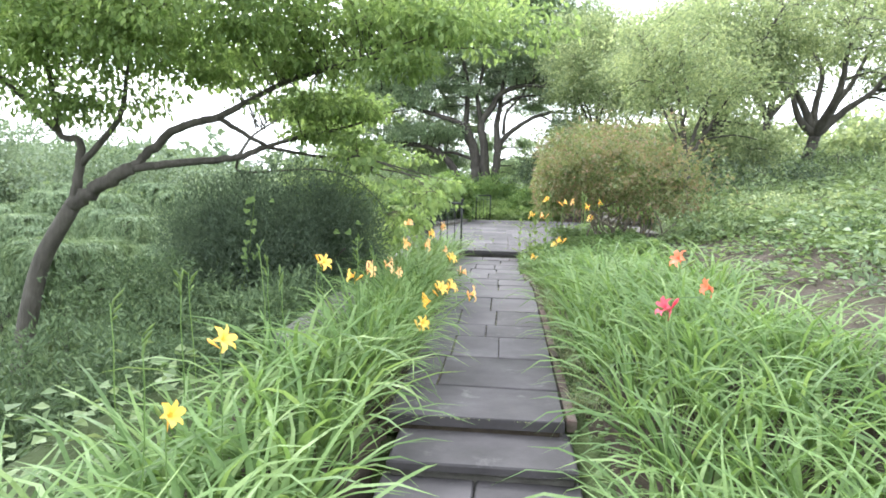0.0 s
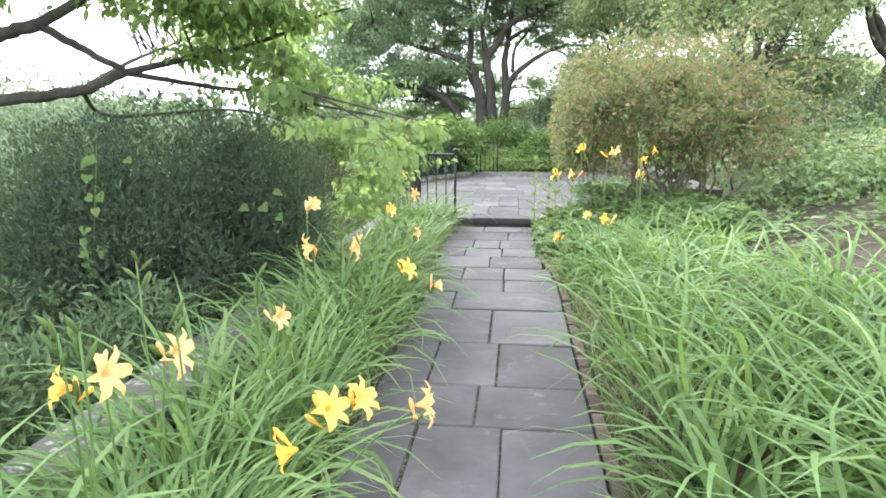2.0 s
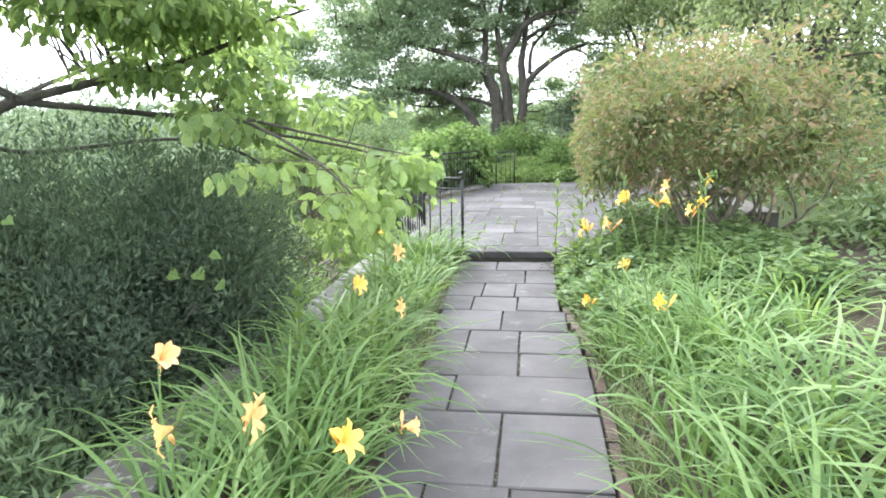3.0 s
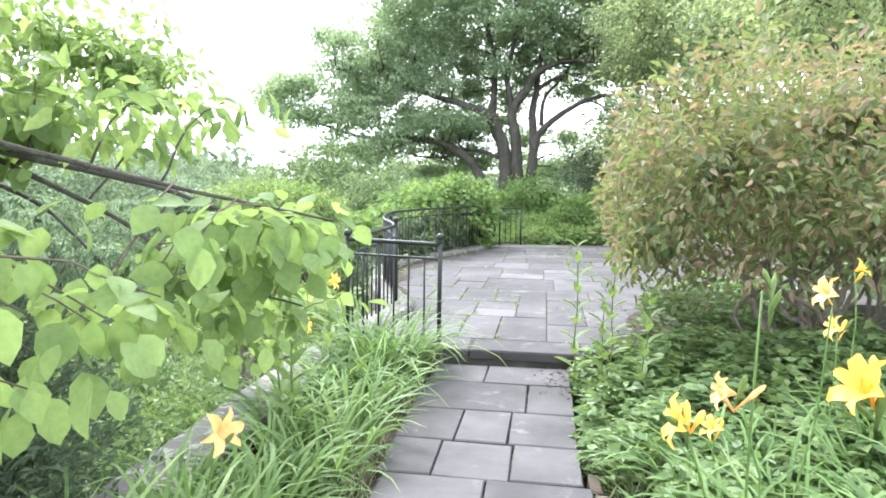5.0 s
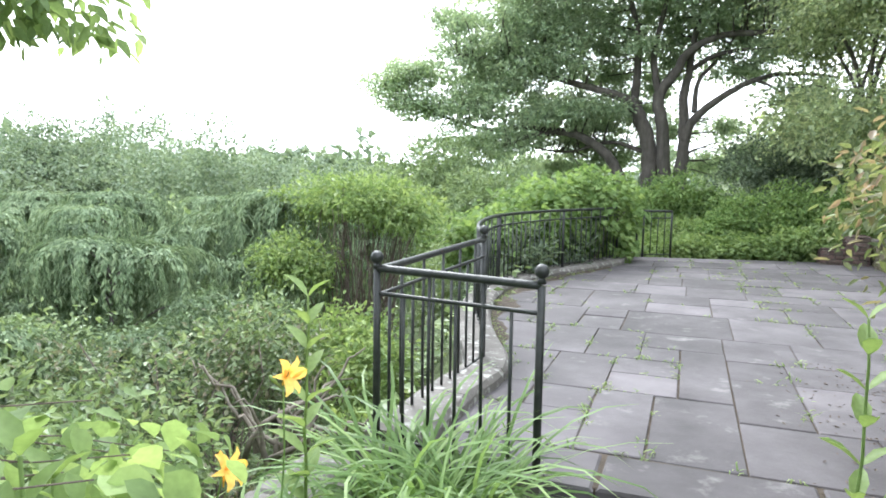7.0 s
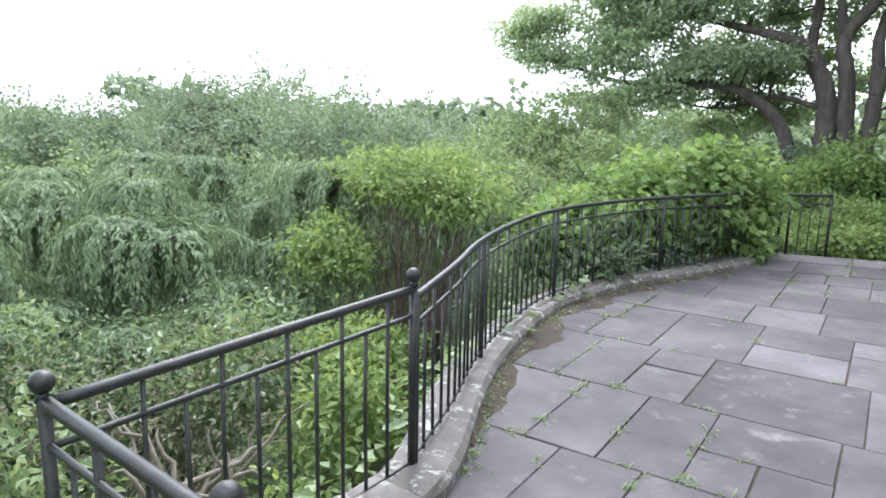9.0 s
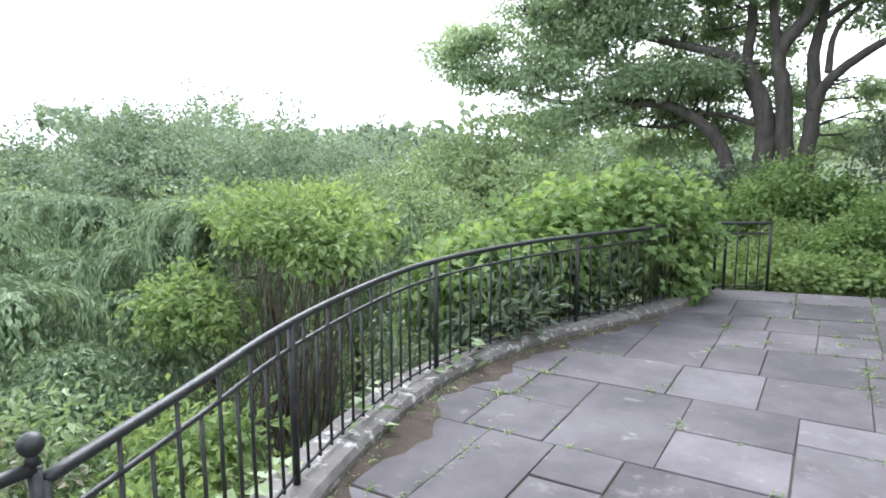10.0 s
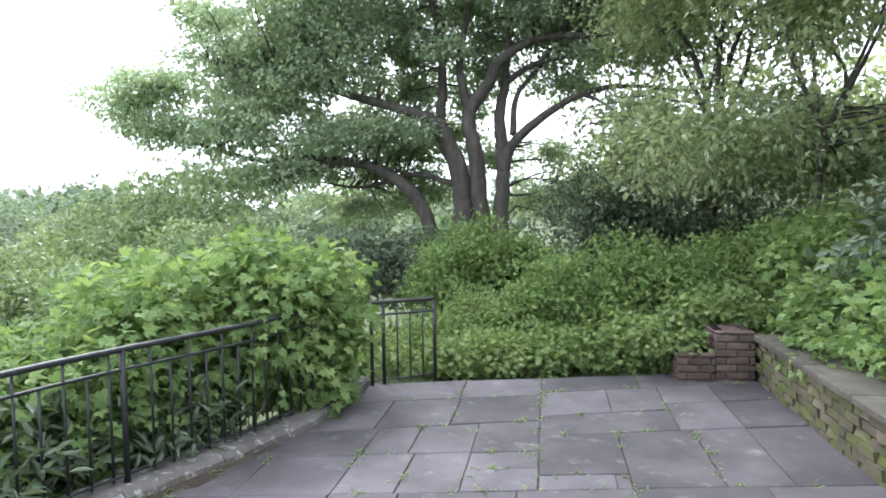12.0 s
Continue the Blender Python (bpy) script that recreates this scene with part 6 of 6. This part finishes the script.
for bl, m, n_, sz, lab in (
        ([((1.15, 23.7, 0.6), (0.55, 0.5, 0.68)), ((2.0, 24.0, 0.85), (0.6, 0.55, 0.62)), ((1.65, 23.5, 0.45), (0.6, 0.4, 0.5)), ((2.7, 23.7, 0.75), (0.5, 0.45, 0.5)), ((0.7, 23.6, 0.45), (0.4, 0.4, 0.42))], L_VINE, 1700, 0.095, "bright green leafy thicket beyond the terrace"),
        ([((3.3, 24.2, 0.95), (0.7, 0.6, 0.6)), ((4.2, 24.0, 1.1), (0.8, 0.8, 0.65))], L_VINE, 1200, 0.1, "bright green leafy thicket beyond the terrace"),
        ([((0.1, 24.2, 0.3), (0.7, 0.8, 0.4)), ((-0.6, 23.4, 0.15), (0.6, 0.7, 0.35))], L_LIME, 700, 0.09, "low yellow-green thicket beyond the terrace"),
        ([((-0.2, 26.6, 0.85), (0.95, 0.9, 0.78)), ((0.5, 26.8, 0.65), (0.6, 0.7, 0.6)), ((-0.9, 26.7, 0.45), (0.5, 0.6, 0.5))], L_VINE, 1500, 0.12, "rounded green bush below the oak"),
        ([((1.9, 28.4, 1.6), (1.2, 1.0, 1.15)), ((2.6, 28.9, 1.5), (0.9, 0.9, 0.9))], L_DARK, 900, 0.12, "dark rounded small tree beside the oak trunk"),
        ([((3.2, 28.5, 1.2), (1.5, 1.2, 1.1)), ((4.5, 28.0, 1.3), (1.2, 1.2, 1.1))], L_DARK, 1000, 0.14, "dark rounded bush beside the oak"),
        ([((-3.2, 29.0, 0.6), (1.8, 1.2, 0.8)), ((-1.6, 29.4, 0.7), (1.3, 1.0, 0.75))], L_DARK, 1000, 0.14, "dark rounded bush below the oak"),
        ([((-4.6, 26.2, 0.9), (1.5, 1.2, 0.75)), ((-3.4, 25.6, 0.7), (1.2, 1.0, 0.65))], L_SHRUB, 900, 0.13, "green flat-topped shrub below the oak"),
        ([((-3.0, 22.6, 0.05), (1.2, 1.3, 0.75)), ((-2.0, 23.2, 0.2), (1.0, 1.2, 0.65)), ((-4.2, 23.0, -0.1), (1.2, 1.2, 0.85))], L_VINE, 1300, 0.12, "sprawling yellow-green thicket on the slope"),
        ([((-7.6, 27.9, 0.9), (1.6, 1.5, 1.5)), ((-6.6, 28.8, 1.4), (1.5, 1.5, 1.5)), ((-8.8, 28.6, 0.2), (1.6, 1.5, 1.4))], L_SHRUB, 1700, 0.16, "tall green small tree on the slope"),
        ([((-7.2, 24.6, 0.4), (1.5, 1.4, 1.0)), ((-8.6, 24.2, 0.0), (1.4, 1.4, 1.1)), ((-5.9, 24.2, 0.1), (1.2, 1.2, 1.0))], L_SHRUB, 1800, 0.13, "green mounded shrub on the slope"),
        ([((-4.2, 18.3, 1.15), (0.95, 0.9, 0.28)), ((-5.0, 18.8, 1.1), (0.9, 0.8, 0.3)), ((-3.5, 17.9, 1.0), (0.6, 0.6, 0.24)), ((-4.9, 17.5, 0.3), (0.6, 0.5, 0.35))], L_LIME, 1100, 0.1, "lime-green azalea bush over bare brown stems"),
        ([((-3.4, 16.2, -0.35), (0.6, 0.7, 0.4)), ((-2.6, 15.3, -0.35), (0.4, 0.5, 0.35)), ((-2.25, 14.4, -0.6), (0.28, 0.3, 0.2))], L_LIME, 420, 0.1, "lime-green low bush below the railing"),
        ([((-3.7, 14.9, -0.35), (0.8, 0.8, 0.55)), ((-4.4, 13.8, -0.5), (1.0, 0.9, 0.6)), ((-2.6, 13.0, -0.75), (0.6, 0.7, 0.4))], L_TWIGGY, 520, 0.07, "sparse brownish shrub with grey twigs on the slope"),
        ([((-4.9, 12.9, -0.45), (0.9, 0.8, 0.6)), ((-3.6, 13.2, -0.45), (0.7, 0.6, 0.5)), ((-5.6, 14.0, -0.5), (0.9, 0.8, 0.6)), ((-4.0, 15.3, -0.3), (0.6, 0.6, 0.5))], L_SHRUB, 900, 0.1, "dense green leafy shrub on the slope"),
        ([((-2.2, 11.4, -0.4), (0.6, 1.2, 0.45)), ((-2.9, 12.2, -0.5), (0.8, 0.9, 0.5)), ((-2.4, 10.3, -0.4), (0.5, 0.7, 0.5))], L_COVER, 1100, 0.08, "leafy green shrub growing below the low wall"),
        ([((-3.2, 20.4, -0.4), (1.0, 1.3, 0.7)), ((-3.8, 21.6, -0.3), (1.0, 1.0, 0.7))], L_SHRUB, 900, 0.12, "leafy green shrub below the railing"),
        ([((-5.6, 14.8, -0.9), (1.2, 1.2, 0.8)), ((-5.0, 16.3, -0.6), (1.0, 1.0, 0.7))], L_JUNIPER, 1000, 0.08, "dark green juniper on the slope")):
    shrub("shrub", lab, bl, m, n_, 10, (0.1, 0.1, 0.055), sz * 0.86, rv, 0.5, "diamond", 0.3, group="slope shrubs", stems=22 if "stems" in lab or "twigs" in lab else 8, stem_r=0.016, face=0.9, core=0.35, bumps=0.45, bump_size=0.4)

# bare brown stems under the azalea, and grey dead boughs on the slope
stems_ = empty("azalea_stems", (-4.1, 18.2, -0.9), "dense bare brown stems of the azalea bush", "shrub")
for k_ in range(60):
    th = rv.uniform(0, 6.28)
    a = np.array([-4.1 + 0.3 * math.cos(th), 18.1 + 0.3 * math.sin(th), -1.0])
    b = np.array([-4.1 + 0.85 * math.cos(th) * rv.uniform(0.3, 1), 18.2 + 0.85 * math.sin(th) * rv.uniform(0.3, 1), rv.uniform(0.6, 1.1)])
    under(part("stem", tubes_mesh("stem", [limb_to(a, b, 0.012, 0.004, rv, 0.0, 0.05, 7)], M_TWIG, 4)), stems_)
dead = empty("dead_branches", (-2.7, 14.1, -0.9), "tangle of pale grey dead branches on the slope", "branches")
for k_ in range(14):
    a = np.array([-2.7 + rv.normal() * 0.2, 14.1 + rv.normal() * 0.2, -0.75])
    b = a + np.array([rv.normal() * 0.4, rv.normal() * 0.3, rv.uniform(0.45, 0.8)])
    under(part("branch", tubes_mesh("branch", [limb_to(a, b, 0.026, 0.006, rv, 0.15, 0.12, 9)], M_BARK_PALE, 5)), dead)

# ---- weeping conifers on the slope ----
rw = np.random.default_rng(75)


def weeping(x, y, top, r, rng, n=12, label="blue-green weeping conifer with hanging sprays"):
    """Arching boughs from a bent leader, hung with curtains of fine needles."""
    g = float(ground_z(x, y))
    thing = empty("weeping_conifer", (x, y, g), label, "tree", "weeping conifers")
    under(part("trunk", tubes_mesh("trunk", [limb_to((x, y, g - 0.2), (x, y, g + 0.55 * (top - g)), 0.09, 0.03, rng, 0, 0.05, 8)], M_BARK, 8)), thing)
    P, O, N = [], [], []
    t = np.linspace(0.04, 1, 20)
    for k in range(n):
        th, f = rng.uniform(0, 6.28), math.sqrt(rng.uniform(0.0, 1.0))
        dx, dy = x + math.cos(th) * f * r * 0.85, y + math.sin(th) * f * r * 0.85
        zt = top - (top - g) * (0.02 + 0.42 * f ** 2) * rng.uniform(0.6, 1.15)
        rd_, fall = rng.uniform(0.55, 0.95), rng.uniform(0.4, 0.75)
        bough = np.array([[x, y, zt - 0.35 * r * f - 0.1], [(x + dx) / 2, (y + dy) / 2, zt - 0.12], [dx, dy, zt - 0.03]])
        under(part("bough", tubes_mesh("bough", [(curve_pts(bough, 5), np.linspace(0.025, 0.008, 11))], M_BARK, 5)), thing)
        for q in range(20):
            ph = q * 0.314 + rng.normal() * 0.12
            ow = np.array([math.cos(ph), math.sin(ph)])
            ll = rd_ * rng.uniform(0.7, 1.2)
            hr = ll * (1 - (1 - t) ** 2)
            zz = zt + 0.1 * np.sin(t * 3.1) - fall * rng.uniform(0.8, 1.2) * t ** 2.2
            c = np.c_[dx + ow[0] * hr, dy + ow[1] * hr, zz]
            tg = unit(np.gradient(c, axis=0))
            c3 = np.repeat(c, 4, axis=0) + rng.normal(size=(80, 3)) * 0.026
            side = np.tile(np.array([-1, -0.3, 0.3, 1]), 20)[:, None] * np.array([-ow[1], ow[0], -0.3])[None]
            P.append(c3)
            O.append(np.repeat(tg, 4, axis=0) + side * 0.7 + np.array([0, 0, -0.35]) + rng.normal(size=(80, 3)) * 0.2)
            N.append(np.tile(np.r_[ow * 0.7, 0.9], (80, 1)) + rng.normal(size=(80, 3)) * 0.25)
    P, O, N = np.concatenate(P), unit(np.concatenate(O)), unit(np.concatenate(N))
    ln = 0.088 * rng.uniform(0.6, 1.4, len(P))
    under(part("foliage", leaves("foliage", P, O, N, ln, ln * 0.36, L_WEEP), kind="stuff"), thing)


for x, y, tp, r in ((-6.6, 16.0, 1.0, 1.4), (-8.2, 17.6, 1.3, 1.6), (-6.2, 18.8, 1.25, 1.5), (-9.8, 16.4, 0.9, 1.5), (-8.0, 20.2, 1.3, 1.6), (-10.4, 19.6, 1.2, 1.7), (-6.4, 13.8, 0.35, 1.2), (-8.2, 14.2, 0.6, 1.4), (-6.0, 21.4, 1.1, 1.4), (-12.2, 17.8, 0.9, 1.7), (-7.0, 10.6, 0.6, 1.1), (-10.2, 13.4, 0.7, 1.5), (-13.6, 20.4, 1.1, 1.7), (-12.0, 15.2, 0.6, 1.5)):
    weeping(x, y, tp, r, rw)

# ---- woods across the valley and all round ----
rf = np.random.default_rng(85)


def woods(name, label, spots, mat, per_tree, leaf, rng):
    """A stand of distant trees: lumpy crowns on trunks, in one mesh."""
    P, O, S, T = [], [], [], []
    for x, y, top, r in spots:
        g = float(ground_z(x, y))
        h = max(top - g, 2.5)
        bl = [((x + rng.normal() * r * 0.5, y + rng.normal() * r * 0.5, g + h * f), (r * q, r * q, h * 0.17)) for f, q in ((0.85, 0.55), (0.68, 0.8), (0.5, 0.95), (0.35, 0.9), (0.6, 0.8), (0.75, 0.6))]
        p, o = clumped(bl, per_tree // 14, 14, (0.04 * r + 0.1, 0.04 * r + 0.1, 0.03 * r + 0.06), rng, core=0.35, bumps=0.1)
        P.append(p), O.append(o)
        T.append(limb_to((x, y, g - 0.5), (x, y, g + h * 0.4), 0.02 * h, 0.008 * h, rng, 0, 0.02, 5))
    P, O = np.concatenate(P), np.concatenate(O)
    ln = leaf * rng.uniform(0.6, 1.4, len(P))
    wood = empty(name, (float(spots[0][0]), float(spots[0][1]), float(ground_z(spots[0][0], spots[0][1]))), label, "woods", "", "stuff")
    under(part("canopy", leaves("canopy", P, axis_of(O, rng, 0.3, 0.8), up_normal(len(P), rng, 0.6), ln, ln * 0.8, mat), kind="stuff"), wood)
    under(part("trunks", tubes_mesh("trunks", T, M_BARK, 5), kind="stuff"), wood)


def arc_spots(n, a0, a1, r0, r1, top, jit, size, rng):
    out = []
    for _ in range(n):
        a, r = radians(rng.uniform(a0, a1)), rng.uniform(r0, r1)
        out.append((r * math.sin(a), 13 + r * math.cos(a), top(math.degrees(a), r) + rng.normal() * jit, size * rng.uniform(0.7, 1.3)))
    return out


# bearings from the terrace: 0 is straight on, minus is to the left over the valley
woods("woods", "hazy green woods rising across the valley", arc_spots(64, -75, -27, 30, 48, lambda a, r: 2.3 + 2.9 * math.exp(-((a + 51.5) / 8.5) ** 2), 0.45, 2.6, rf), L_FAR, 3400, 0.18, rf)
woods("woods", "green trees filling the valley below", arc_spots(40, -85, -32, 15, 30, lambda a, r: -0.2 + 0.07 * (r - 14), 0.4, 2.2, rf), L_SHRUB, 2200, 0.15, rf)
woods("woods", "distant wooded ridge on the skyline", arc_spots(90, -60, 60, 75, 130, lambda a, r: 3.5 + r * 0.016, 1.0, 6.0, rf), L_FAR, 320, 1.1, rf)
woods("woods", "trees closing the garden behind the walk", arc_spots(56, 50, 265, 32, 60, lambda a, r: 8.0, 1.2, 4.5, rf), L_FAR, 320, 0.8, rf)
woods("woods", "hazy green trees closing the view up the bank", arc_spots(34, 9, 52, 26, 46, lambda a, r: 5.0, 0.8, 3.2, rf), L_PALE, 900, 0.28, rf)
